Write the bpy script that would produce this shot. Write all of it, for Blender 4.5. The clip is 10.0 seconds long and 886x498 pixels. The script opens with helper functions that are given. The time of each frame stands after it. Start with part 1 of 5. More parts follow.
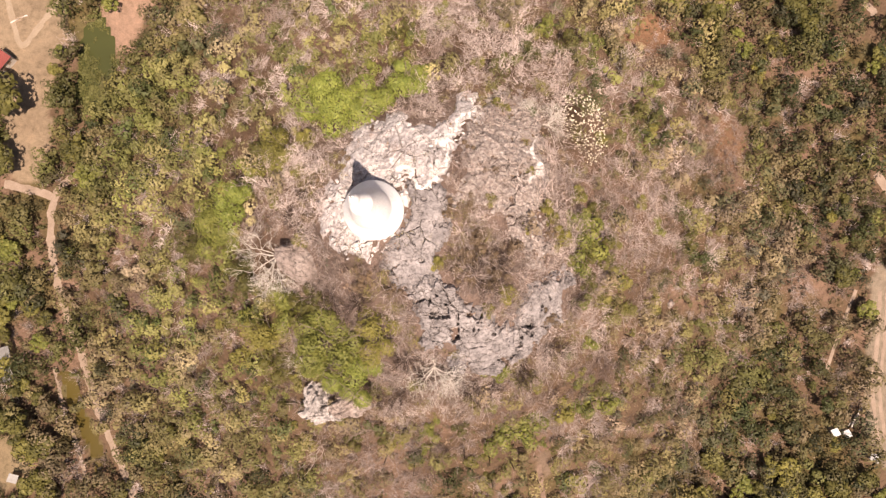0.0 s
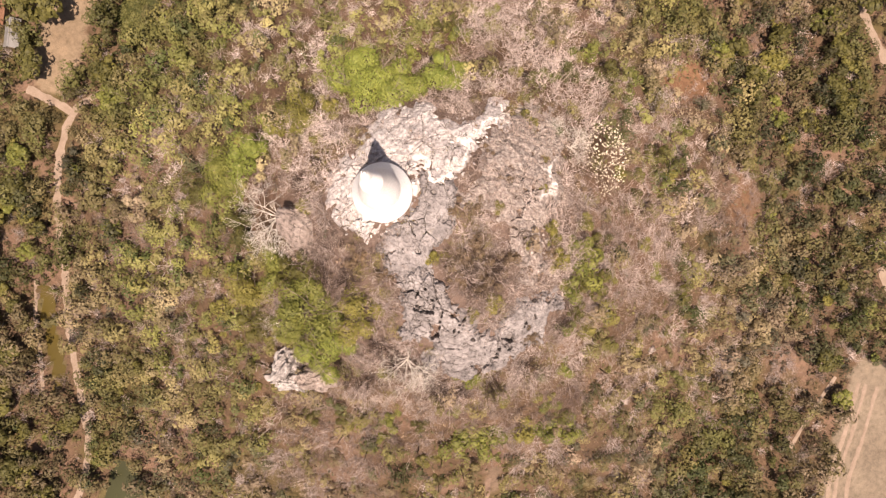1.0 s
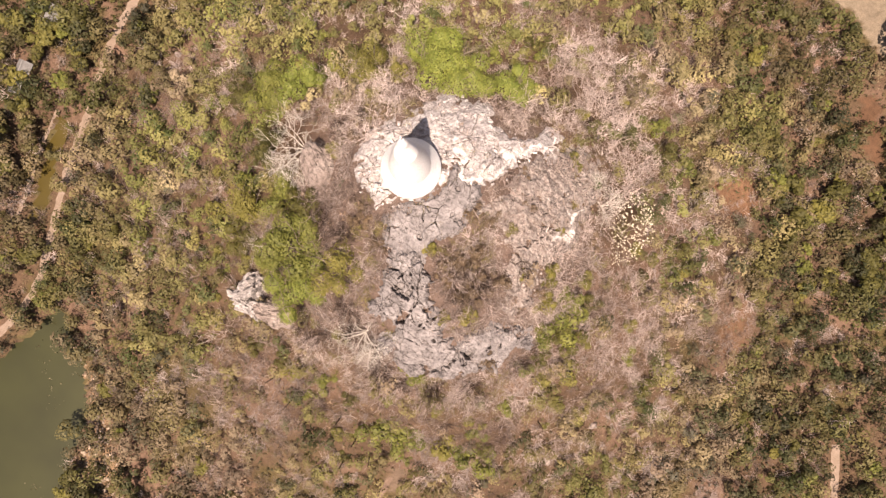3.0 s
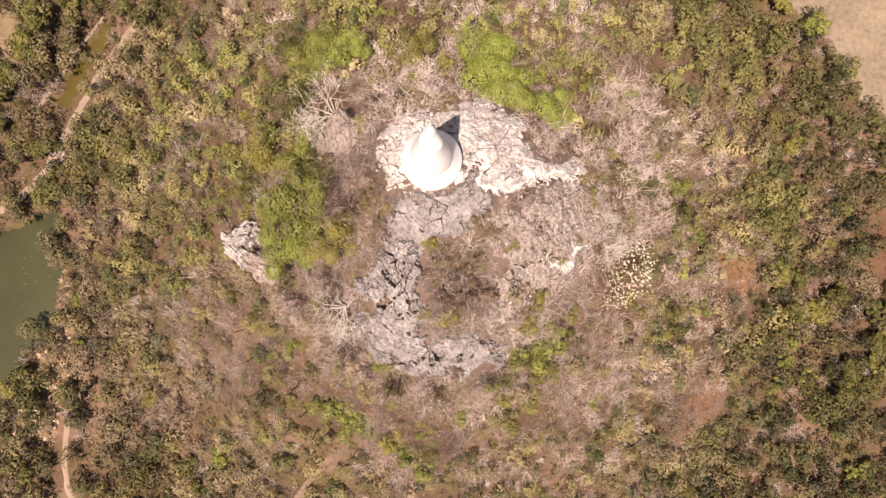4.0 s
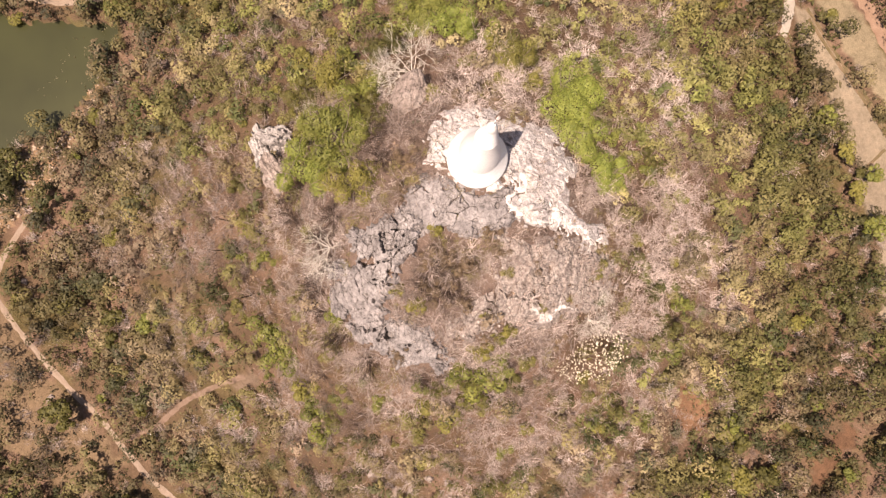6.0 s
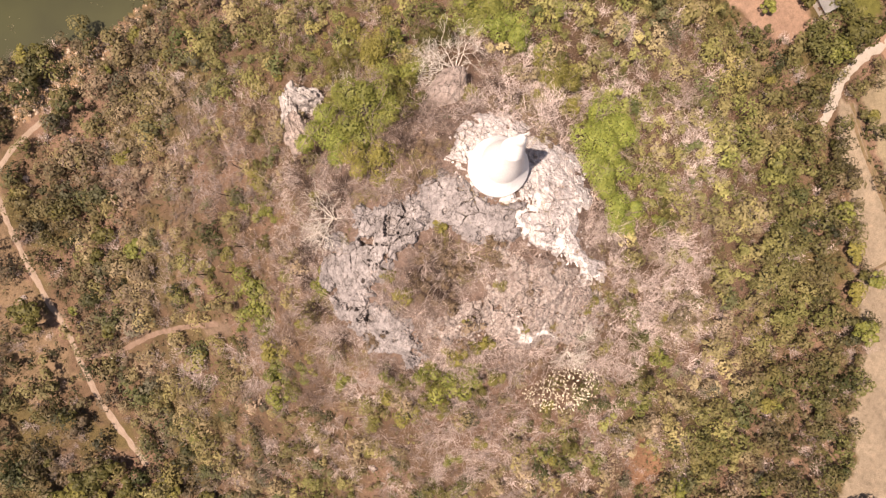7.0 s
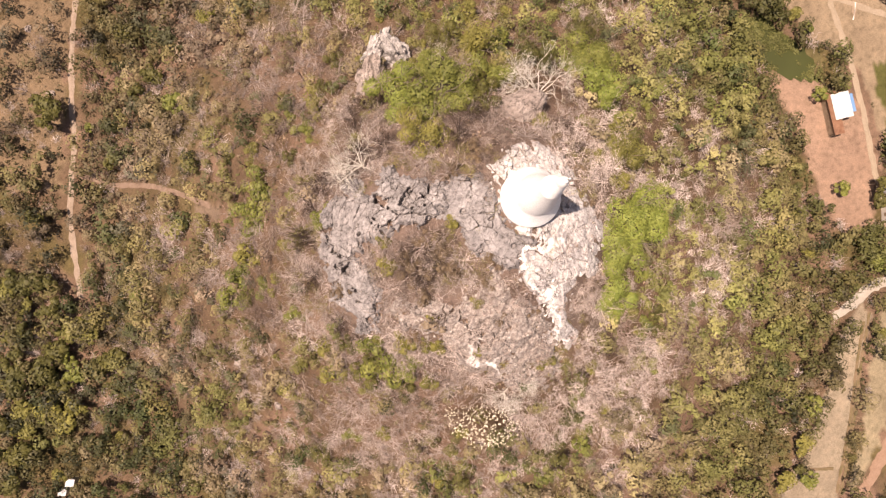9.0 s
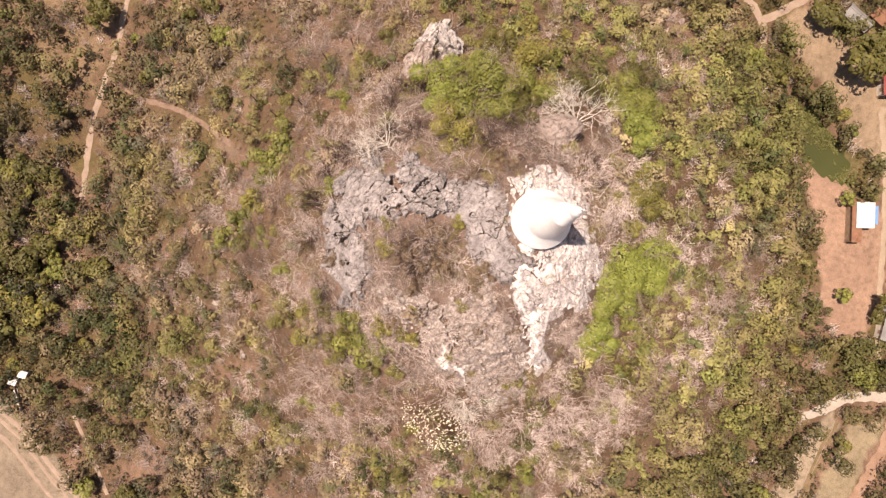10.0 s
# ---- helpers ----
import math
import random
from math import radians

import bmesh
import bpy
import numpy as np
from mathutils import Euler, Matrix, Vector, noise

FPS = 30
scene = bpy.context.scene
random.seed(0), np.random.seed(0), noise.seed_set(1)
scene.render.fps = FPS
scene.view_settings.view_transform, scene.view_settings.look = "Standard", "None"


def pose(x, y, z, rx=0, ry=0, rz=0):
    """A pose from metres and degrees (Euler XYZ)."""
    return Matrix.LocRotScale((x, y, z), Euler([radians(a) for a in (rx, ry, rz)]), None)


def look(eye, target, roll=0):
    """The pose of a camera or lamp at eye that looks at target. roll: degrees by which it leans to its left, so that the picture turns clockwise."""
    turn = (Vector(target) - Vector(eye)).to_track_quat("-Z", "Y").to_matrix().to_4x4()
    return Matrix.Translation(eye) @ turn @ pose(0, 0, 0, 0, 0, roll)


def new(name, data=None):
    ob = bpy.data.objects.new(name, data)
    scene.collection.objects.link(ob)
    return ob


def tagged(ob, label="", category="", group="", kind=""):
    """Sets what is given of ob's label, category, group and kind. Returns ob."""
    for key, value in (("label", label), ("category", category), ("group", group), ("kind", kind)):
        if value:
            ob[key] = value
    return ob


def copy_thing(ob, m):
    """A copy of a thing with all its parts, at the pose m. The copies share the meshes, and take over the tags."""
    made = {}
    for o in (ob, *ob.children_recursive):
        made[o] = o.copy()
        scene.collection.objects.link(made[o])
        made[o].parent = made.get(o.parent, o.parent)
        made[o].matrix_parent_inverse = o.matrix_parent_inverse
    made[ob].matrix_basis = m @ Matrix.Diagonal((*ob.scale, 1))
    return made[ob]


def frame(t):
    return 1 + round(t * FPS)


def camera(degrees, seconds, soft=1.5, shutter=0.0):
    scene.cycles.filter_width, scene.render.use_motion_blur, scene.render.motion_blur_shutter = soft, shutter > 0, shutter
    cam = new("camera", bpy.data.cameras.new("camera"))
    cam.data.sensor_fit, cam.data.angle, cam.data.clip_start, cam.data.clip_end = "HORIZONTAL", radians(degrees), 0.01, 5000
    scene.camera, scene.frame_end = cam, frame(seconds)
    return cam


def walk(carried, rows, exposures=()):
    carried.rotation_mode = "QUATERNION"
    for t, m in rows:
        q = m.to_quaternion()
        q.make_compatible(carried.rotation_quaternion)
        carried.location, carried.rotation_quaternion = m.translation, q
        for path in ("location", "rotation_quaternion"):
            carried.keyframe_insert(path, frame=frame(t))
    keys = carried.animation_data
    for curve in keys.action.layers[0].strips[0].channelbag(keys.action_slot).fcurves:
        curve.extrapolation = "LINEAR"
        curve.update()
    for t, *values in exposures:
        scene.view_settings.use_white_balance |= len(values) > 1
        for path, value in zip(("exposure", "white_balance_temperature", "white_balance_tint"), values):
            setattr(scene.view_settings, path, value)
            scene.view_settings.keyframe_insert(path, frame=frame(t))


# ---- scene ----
# ---- the walk: a drone turning slowly over the hill ----
cam = camera(76, 10.0, soft=1.3)
PATH = [
    (0, pose(6.578, -3.669, 62.577, -0.529, -0.953, 0.04)),
    (0.5, pose(6.646, -3.932, 62.579, -0.606, -0.953, 6.23)),
    (1, pose(6.69, -4.183, 62.571, -0.623, -0.955, 12.543)),
    (1.5, pose(6.688, -4.362, 62.532, -0.617, -0.917, 18.335)),
    (2, pose(6.703, -4.474, 62.456, -0.681, -0.885, 23.956)),
    (2.5, pose(6.827, -4.652, 62.362, -0.702, -0.79, 29.843)),
    (4, pose(7.659, -5.585, 62.126, -0.242, -0.769, 51.586)),
    (4.5, pose(7.947, -5.796, 62.074, -0.152, -0.807, 58.836)),
    (5, pose(8.237, -5.958, 62.016, -0.12, -0.786, 65.879)),
    (5.5, pose(8.503, -6.112, 61.914, -0.188, -0.806, 72.938)),
    (7, pose(9.102, -6.593, 61.764, -0.314, -1.082, 93.966)),
    (7.5, pose(9.307, -6.607, 61.855, -0.425, -1.076, 100.85)),
    (8, pose(9.549, -6.537, 62.013, -0.481, -1.023, 107.498)),
    (8.5, pose(9.802, -6.414, 62.166, -0.499, -0.944, 114.403)),
    (9, pose(10.012, -6.256, 62.296, -0.48, -0.916, 122.198)),
    (9.5, pose(10.194, -6.078, 62.397, -0.616, -0.814, 130.133)),
    (10, pose(10.341, -5.895, 62.504, -0.57, -0.717, 137.558)),
]
walk(cam, PATH, ((0.0, 0.82, 7800, 24), (10.0, 0.86, 7800, 24)))

# ---- sky and sun ----
SUN_AZ = radians(-66.5)
SUN_EL = radians(73)
world = bpy.data.worlds.new("sky")
scene.world = world
world.use_nodes = True
sky = world.node_tree.nodes.new("ShaderNodeTexSky")
sky.sky_type, sky.sun_disc = "NISHITA", False
sky.sun_elevation, sky.sun_rotation = SUN_EL, math.pi / 2 - SUN_AZ
sky.air_density, sky.dust_density = 1.2, 2.5
world.node_tree.links.new(sky.outputs[0], world.node_tree.nodes["Background"].inputs[0])
world.node_tree.nodes["Background"].inputs[1].default_value = 0.052
sun = new("sun", bpy.data.lights.new("sun", "SUN"))
sun.data.energy, sun.data.angle, sun.data.color = 5.0, radians(0.5), (1.0, 0.93, 0.82)
sun.matrix_world = look((math.cos(SUN_AZ) * math.cos(SUN_EL) * 300, math.sin(SUN_AZ) * math.cos(SUN_EL) * 300, math.sin(SUN_EL) * 300), (0, 0, 0))

# ---- materials ----
def shader(name, rough=0.8, spec=0.3):
    m = bpy.data.materials.new(name)
    m.use_nodes = True
    b = m.node_tree.nodes["Principled BSDF"]
    b.inputs["Roughness"].default_value = rough
    b.inputs["Specular IOR Level"].default_value = spec
    return m, m.node_tree, b


def node(nt, kind, **values):
    n = nt.nodes.new(kind)
    for k, v in values.items():
        n.inputs[k.replace("_", " ")].default_value = v
    return n


def ramp(nt, source, stops):
    r = nt.nodes.new("ShaderNodeValToRGB")
    e = r.color_ramp.elements
    while len(e) < len(stops):
        e.new(0.5)
    for k, (p, c) in enumerate(stops):
        e[k].position, e[k].color = p, (*c, 1)
    nt.links.new(source, r.inputs[0])
    return r.outputs[0]


def mixed(nt, fac, a, b, mode="MIX"):
    n = nt.nodes.new("ShaderNodeMix")
    n.data_type, n.blend_type = "RGBA", mode
    for sock, v in ((n.inputs[0], fac), (n.inputs[6], a), (n.inputs[7], b)):
        if isinstance(v, bpy.types.NodeSocket):
            nt.links.new(v, sock)
        elif isinstance(v, (int, float)):
            sock.default_value = v
        else:
            sock.default_value = (*v, 1)
    return n.outputs[2]


def place(nt):
    return nt.nodes.new("ShaderNodeNewGeometry").outputs["Position"]


def noise_at(nt, scale, detail=4.0, rough=0.6):
    n = node(nt, "ShaderNodeTexNoise", Scale=scale, Detail=detail, Roughness=rough)
    nt.links.new(place(nt), n.inputs["Vector"])
    return n.outputs["Fac"]


def bump(nt, b, height, strength=0.5, distance=0.1):
    n = node(nt, "ShaderNodeBump", Strength=strength, Distance=distance)
    nt.links.new(height, n.inputs["Height"])
    nt.links.new(n.outputs[0], b.inputs["Normal"])


def leaf_material(name, dark, light, tint=False):
    """Leaves: each leaf its own shade, each plant a little different."""
    m, nt, b = shader(name, 0.62, 0.25)
    geo = nt.nodes.new("ShaderNodeNewGeometry")
    info = nt.nodes.new("ShaderNodeObjectInfo")
    if tint:
        c = mixed(nt, geo.outputs["Random Per Island"], dark, light)
        a = nt.nodes.new("ShaderNodeAttribute")
        a.attribute_name = "tint"
        c = mixed(nt, 1.0, c, a.outputs["Color"], "MULTIPLY")
    else:
        sprays = node(nt, "ShaderNodeMath")
        sprays.operation = "MULTIPLY_ADD"
        sprays.inputs[1].default_value = 0.5
        nt.links.new(geo.outputs["Random Per Island"], sprays.inputs[0])
        nt.links.new(ramp(nt, noise_at(nt, 1.1, 3), [(0.35, (0, 0, 0)), (0.65, (0.5, 0.5, 0.5))]), sprays.inputs[2])
        c = mixed(nt, sprays.outputs[0], dark, light)
        shade = ramp(nt, info.outputs["Random"], [(0, (0.8, 0.78, 0.75)), (1, (1.15, 1.08, 0.95))])
        c = mixed(nt, 1.0, c, shade, "MULTIPLY")
    nt.links.new(c, b.inputs["Base Color"])
    return m


def plain(name, c1, c2, scale, rough=0.8, spec=0.3, strength=0.4, distance=0.05, metal=0.0):
    """Two-scale mottled surface with fine relief."""
    m, nt, b = shader(name, rough, spec)
    big, fine = noise_at(nt, scale), noise_at(nt, scale * 9, 5)
    c = mixed(nt, ramp(nt, big, [(0.3, (0, 0, 0)), (0.7, (1, 1, 1))]), c1, c2)
    c = mixed(nt, 0.55, c, ramp(nt, fine, [(0.25, (0.55, 0.55, 0.55)), (0.75, (1.3, 1.3, 1.3))]), "MULTIPLY")
    nt.links.new(c, b.inputs["Base Color"])
    b.inputs["Metallic"].default_value = metal
    bump(nt, b, fine, strength, distance)
    return m


def hairlines(nt, c, scale=0.9, width=0.03):
    """Thin dark fracture lines, open in some places and closed in others."""
    warp = node(nt, "ShaderNodeTexNoise", Scale=1.6, Detail=4.0)
    nt.links.new(place(nt), warp.inputs["Vector"])
    v = nt.nodes.new("ShaderNodeTexVoronoi")
    v.feature = "DISTANCE_TO_EDGE"
    v.inputs["Scale"].default_value = scale
    add = nt.nodes.new("ShaderNodeVectorMath")
    add.operation = "MULTIPLY_ADD"
    add.inputs[1].default_value = (0.9, 0.9, 0.3)
    nt.links.new(warp.outputs["Color"], add.inputs[0]), nt.links.new(place(nt), add.inputs[2])
    nt.links.new(add.outputs[0], v.inputs["Vector"])
    line = ramp(nt, v.outputs["Distance"], [(width * 0.35, (1, 1, 1)), (width, (0, 0, 0))])
    gate = ramp(nt, noise_at(nt, 0.7, 3), [(0.44, (0, 0, 0)), (0.56, (1, 1, 1))])
    return mixed(nt, mixed(nt, 1.0, line, gate, "MULTIPLY"), c, (0.05, 0.042, 0.038))


def rock_material(name, low, mid, high):
    """Weathered limestone: grey skin, pale broken faces, dark lichen, pitted relief."""
    m, nt, b = shader(name, 0.9, 0.15)
    big, mid_n, fine = noise_at(nt, 0.45, 5, 0.65), noise_at(nt, 2.2, 6, 0.7), noise_at(nt, 9.0, 5, 0.7)
    c = ramp(nt, big, [(0.3, low), (0.5, mid), (0.72, high)])
    c = mixed(nt, 0.75, c, ramp(nt, mid_n, [(0.36, (0.38, 0.365, 0.36)), (0.5, (1, 1, 1)), (0.7, (1.3, 1.27, 1.26))]), "MULTIPLY")
    c = mixed(nt, 0.6, c, ramp(nt, fine, [(0.3, (0.6, 0.58, 0.56)), (0.6, (1.1, 1.1, 1.1))]), "MULTIPLY")
    c = hairlines(nt, c)
    info = nt.nodes.new("ShaderNodeObjectInfo")
    c = mixed(nt, 1.0, c, ramp(nt, info.outputs["Random"], [(0, (0.82, 0.8, 0.79)), (1, (1.12, 1.1, 1.08))]), "MULTIPLY")
    nt.links.new(c, b.inputs["Base Color"])
    add = nt.nodes.new("ShaderNodeMath")
    nt.links.new(mid_n, add.inputs[0]), nt.links.new(fine, add.inputs[1])
    bump(nt, b, add.outputs[0], 0.8, 0.08)
    return m


def limewashed_rock(name, bias, low, mid, high):
    """Limestone spattered with white limewash in patches; the mesh says where most was spilt."""
    m, nt, b = shader(name, 0.9, 0.15)
    big, mid_n, fine = noise_at(nt, 0.5, 6, 0.7), noise_at(nt, 2.6, 6, 0.7), noise_at(nt, 10.0, 5, 0.7)
    stone = ramp(nt, mid_n, [(0.36, low), (0.5, mid), (0.62, high)])
    spilt = nt.nodes.new("ShaderNodeAttribute")
    spilt.attribute_name = "wash"
    patch, wash = nt.nodes.new("ShaderNodeMath"), nt.nodes.new("ShaderNodeMath")
    nt.links.new(big, patch.inputs[0]), nt.links.new(noise_at(nt, 1.1, 4, 0.55), patch.inputs[1])
    thin = node(nt, "ShaderNodeMapRange", From_Min=bias, From_Max=bias + 0.4, To_Max=0.5)
    nt.links.new(patch.outputs[0], thin.inputs["Value"])
    wash.use_clamp = True
    nt.links.new(spilt.outputs["Fac"], wash.inputs[0]), nt.links.new(thin.outputs[0], wash.inputs[1])
    c = mixed(nt, wash.outputs[0], stone, (0.72, 0.69, 0.68))
    c = hairlines(nt, c, 1.1, 0.035)
    c = mixed(nt, 0.5, c, ramp(nt, fine, [(0.3, (0.62, 0.6, 0.58)), (0.6, (1.1, 1.1, 1.1))]), "MULTIPLY")
    nt.links.new(c, b.inputs["Base Color"])
    add = nt.nodes.new("ShaderNodeMath")
    nt.links.new(mid_n, add.inputs[0]), nt.links.new(fine, add.inputs[1])
    bump(nt, b, add.outputs[0], 0.8, 0.07)
    return m


def ground_material():
    """Dry soil and leaf litter; the soil colour of each patch comes with the mesh."""
    m, nt, b = shader("dry_soil", 0.95, 0.1)
    a = nt.nodes.new("ShaderNodeAttribute")
    a.attribute_name = "soil"
    big, mid_n, fine = noise_at(nt, 0.12, 5, 0.6), noise_at(nt, 0.9, 6, 0.7), noise_at(nt, 6.0, 5, 0.7)
    c = mixed(nt, 0.7, a.outputs["Color"], ramp(nt, big, [(0.3, (0.75, 0.72, 0.7)), (0.7, (1.2, 1.18, 1.15))]), "MULTIPLY")
    c = mixed(nt, 0.8, c, ramp(nt, mid_n, [(0.3, (0.6, 0.6, 0.55)), (0.5, (1, 1, 1)), (0.72, (1.3, 1.25, 1.2))]), "MULTIPLY")
    c = mixed(nt, 0.7, c, ramp(nt, fine, [(0.3, (0.55, 0.55, 0.55)), (0.7, (1.25, 1.25, 1.25))]), "MULTIPLY")
    nt.links.new(c, b.inputs["Base Color"])
    add = nt.nodes.new("ShaderNodeMath")
    nt.links.new(mid_n, add.inputs[0]), nt.links.new(fine, add.inputs[1])
    bump(nt, b, add.outputs[0], 0.8, 0.25)
    return m


def water_material(name, colour):
    m, nt, b = shader(name, 0.3, 0.4)
    n = noise_at(nt, 0.06, 3)
    c = mixed(nt, ramp(nt, n, [(0.35, (0, 0, 0)), (0.65, (1, 1, 1))]), colour, tuple(v * 1.35 for v in colour))
    nt.links.new(c, b.inputs["Base Color"])
    bump(nt, b, noise_at(nt, 3.0, 3), 0.05, 0.05)
    return m


def twig_material(name, dark, light, tint=False):
    m, nt, b = shader(name, 0.85, 0.15)
    geo = nt.nodes.new("ShaderNodeNewGeometry")
    c = mixed(nt, geo.outputs["Random Per Island"], dark, light)
    if tint:
        a = nt.nodes.new("ShaderNodeAttribute")
        a.attribute_name = "tint"
        c = mixed(nt, 1.0, c, a.outputs["Color"], "MULTIPLY")
    nt.links.new(c, b.inputs["Base Color"])
    return m


SOIL = ground_material()
WHITEWASH = plain("white_limewash", (0.935, 0.95, 0.965), (0.905, 0.92, 0.935), 0.8, 0.75, 0.3, 0.15, 0.02)
LIMED_STONE = plain("limed_stone", (0.74, 0.71, 0.69), (0.46, 0.41, 0.39), 1.8, 0.85, 0.2, 0.5, 0.04)
GREY_ROCK = rock_material("grey_limestone", (0.14, 0.132, 0.137), (0.236, 0.224, 0.232), (0.346, 0.331, 0.341))
PALE_ROCK = rock_material("pale_grey_limestone", (0.22, 0.209, 0.209), (0.345, 0.33, 0.33), (0.48, 0.463, 0.463))
PINK_ROCK = rock_material("pinkish_limestone", (0.17, 0.14, 0.13), (0.27, 0.23, 0.215), (0.37, 0.33, 0.315))
LIME_ROCK = limewashed_rock("limewashed_rock", 0.86, (0.215, 0.188, 0.186), (0.37, 0.342, 0.345), (0.53, 0.506, 0.512))
SPLASHED_ROCK = limewashed_rock("splashed_rock", 1.08, (0.17, 0.135, 0.125), (0.27, 0.23, 0.215), (0.4, 0.36, 0.34))
PATH_DIRT = plain("trodden_earth", (0.215, 0.162, 0.126), (0.28, 0.218, 0.176), 0.5, 0.95, 0.1, 0.5, 0.06)
RED_DIRT = plain("red_earth", (0.2, 0.125, 0.088), (0.26, 0.175, 0.13), 0.4, 0.95, 0.1, 0.5, 0.06)
YARD_EARTH = plain("dry_yard_earth", (0.24, 0.187, 0.137), (0.29, 0.23, 0.175), 0.5, 0.95, 0.1, 0.5, 0.06)
FAINT_EARTH = plain("faint_pinkish_earth", (0.14, 0.095, 0.07), (0.24, 0.17, 0.135), 0.7, 0.95, 0.1, 0.5, 0.06)
BUND = plain("weedy_earth_bund", (0.1, 0.083, 0.04), (0.19, 0.13, 0.09), 0.5, 0.95, 0.1, 0.6, 0.08)
PALE_ROAD = plain("pale_concrete", (0.27, 0.235, 0.2), (0.33, 0.295, 0.26), 0.6, 0.9, 0.2, 0.3, 0.03)
LAKE = water_material("green_water", (0.025, 0.027, 0.0085))
MURKY = water_material("murky_canal_water", (0.06, 0.044, 0.009))
ALGAE = water_material("algae_pond_water", (0.034, 0.038, 0.012))
BARK = plain("grey_bark", (0.2, 0.16, 0.13), (0.3, 0.25, 0.21), 2.0, 0.9, 0.1, 0.6, 0.03)
PALE_BARK = plain("pale_bark", (0.56, 0.52, 0.47), (0.7, 0.66, 0.61), 2.0, 0.85, 0.15, 0.4, 0.02)
LEAF_BRIGHT = leaf_material("bright_leaves", (0.08, 0.115, 0.024), (0.22, 0.258, 0.068))
LEAF_GREEN = leaf_material("green_leaves", (0.066, 0.084, 0.02), (0.185, 0.198, 0.056))
LEAF_PALE = leaf_material("yellow_green_leaves", (0.085, 0.115, 0.024), (0.26, 0.295, 0.075))
LEAF_OLIVE = leaf_material("olive_leaves", (0.09, 0.09, 0.025), (0.19, 0.18, 0.055))
LEAF_DARK = leaf_material("dark_leaves", (0.038, 0.039, 0.012), (0.11, 0.107, 0.032))
LEAF_DRY = leaf_material("dry_leaves", (0.1, 0.07, 0.048), (0.2, 0.15, 0.105))
LEAF_SCRUB = leaf_material("scrub_leaves", (0.9, 0.9, 0.9), (1.1, 1.1, 1.1), tint=True)
TWIG_SCRUB = twig_material("scrub_twigs", (0.6, 0.6, 0.6), (1.35, 1.35, 1.35), tint=True)
TWIG = twig_material("dry_twigs", (0.32, 0.25, 0.225), (0.56, 0.48, 0.445))
BLOSSOM = leaf_material("cream_blossom", (0.7, 0.68, 0.57), (0.86, 0.85, 0.78))

# ---- mesh helpers ----
def part(name, bm, material, parent=None, label=""):
    """Links a bmesh as one mesh object, under a thing or a part."""
    me = bpy.data.meshes.new(name)
    bm.to_mesh(me)
    bm.free()
    me.materials.append(material)
    ob = new(name, me)
    ob.parent = parent
    if label:
        tagged(ob, label)
    return ob


def mesh_of(name, verts, faces, material, tint=None, attribute="tint"):
    """One mesh from arrays: verts (n, 3), faces (m, k)."""
    verts, faces = np.asarray(verts, np.float32), np.asarray(faces, np.int32)
    me = bpy.data.meshes.new(name)
    me.vertices.add(len(verts))
    me.vertices.foreach_set("co", verts.ravel())
    k = faces.shape[1]
    me.loops.add(faces.size)
    me.loops.foreach_set("vertex_index", faces.ravel())
    me.polygons.add(len(faces))
    me.polygons.foreach_set("loop_start", np.arange(0, faces.size, k, dtype=np.int32))
    if tint is not None:
        a = me.attributes.new(attribute, "FLOAT_COLOR", "POINT")
        a.data.foreach_set("color", np.c_[tint, np.ones(len(tint))].astype(np.float32).ravel())
    me.update(calc_edges=True)
    me.materials.append(material)
    return me


def empty(name, x, y, z, turn=0.0):
    ob = new(name)
    ob.matrix_basis = pose(x, y, z, 0, 0, turn)
    return ob


# ---- the lie of the land ----
EYE_X, EYE_Y, HIGH = 6.47, -3.64, 62.7
PLAIN = -61.45


def smooth(a, b, x):
    k = np.clip((x - a) / (b - a), 0, 1)
    return k * k * (3 - 2 * k)


def hashed(i, j, seed):
    h = (i.astype(np.int64) * 374761393 + j.astype(np.int64) * 668265263 + seed * 974711) & 0xFFFFFFFF
    h = ((h ^ (h >> 13)) * 1274126177) & 0xFFFFFFFF
    return ((h ^ (h >> 16)) & 0xFFFF) / 65535.0


def vnoise(x, y, size, seed=0):
    """Soft value noise, 0 to 1."""
    x, y = np.asarray(x, float) / size, np.asarray(y, float) / size
    i, j = np.floor(x), np.floor(y)
    u, v = x - i, y - j
    u, v = u * u * (3 - 2 * u), v * v * (3 - 2 * v)
    a, b = hashed(i, j, seed), hashed(i + 1, j, seed)
    c, d = hashed(i, j + 1, seed), hashed(i + 1, j + 1, seed)
    return (a * (1 - u) + b * u) * (1 - v) + (c * (1 - u) + d * u) * v


def fnoise(x, y, size, seed=0):
    return (vnoise(x, y, size, seed) + 0.5 * vnoise(x, y, size / 2.1, seed + 1) + 0.25 * vnoise(x, y, size / 4.3, seed + 2)) / 1.75


_r = np.linspace(0, 1.2, 600)
_w = 1 + 0.03 * smooth(0.08, 0.2, _r) + 0.95 * np.clip((np.sqrt((_r - 0.2) ** 2 + 0.05 ** 2) + _r - 0.2) / 0.84, 0, 1) ** 1.05
HILL_R, HILL_Z = _r * _w * HIGH, -HIGH * (_w - 1)

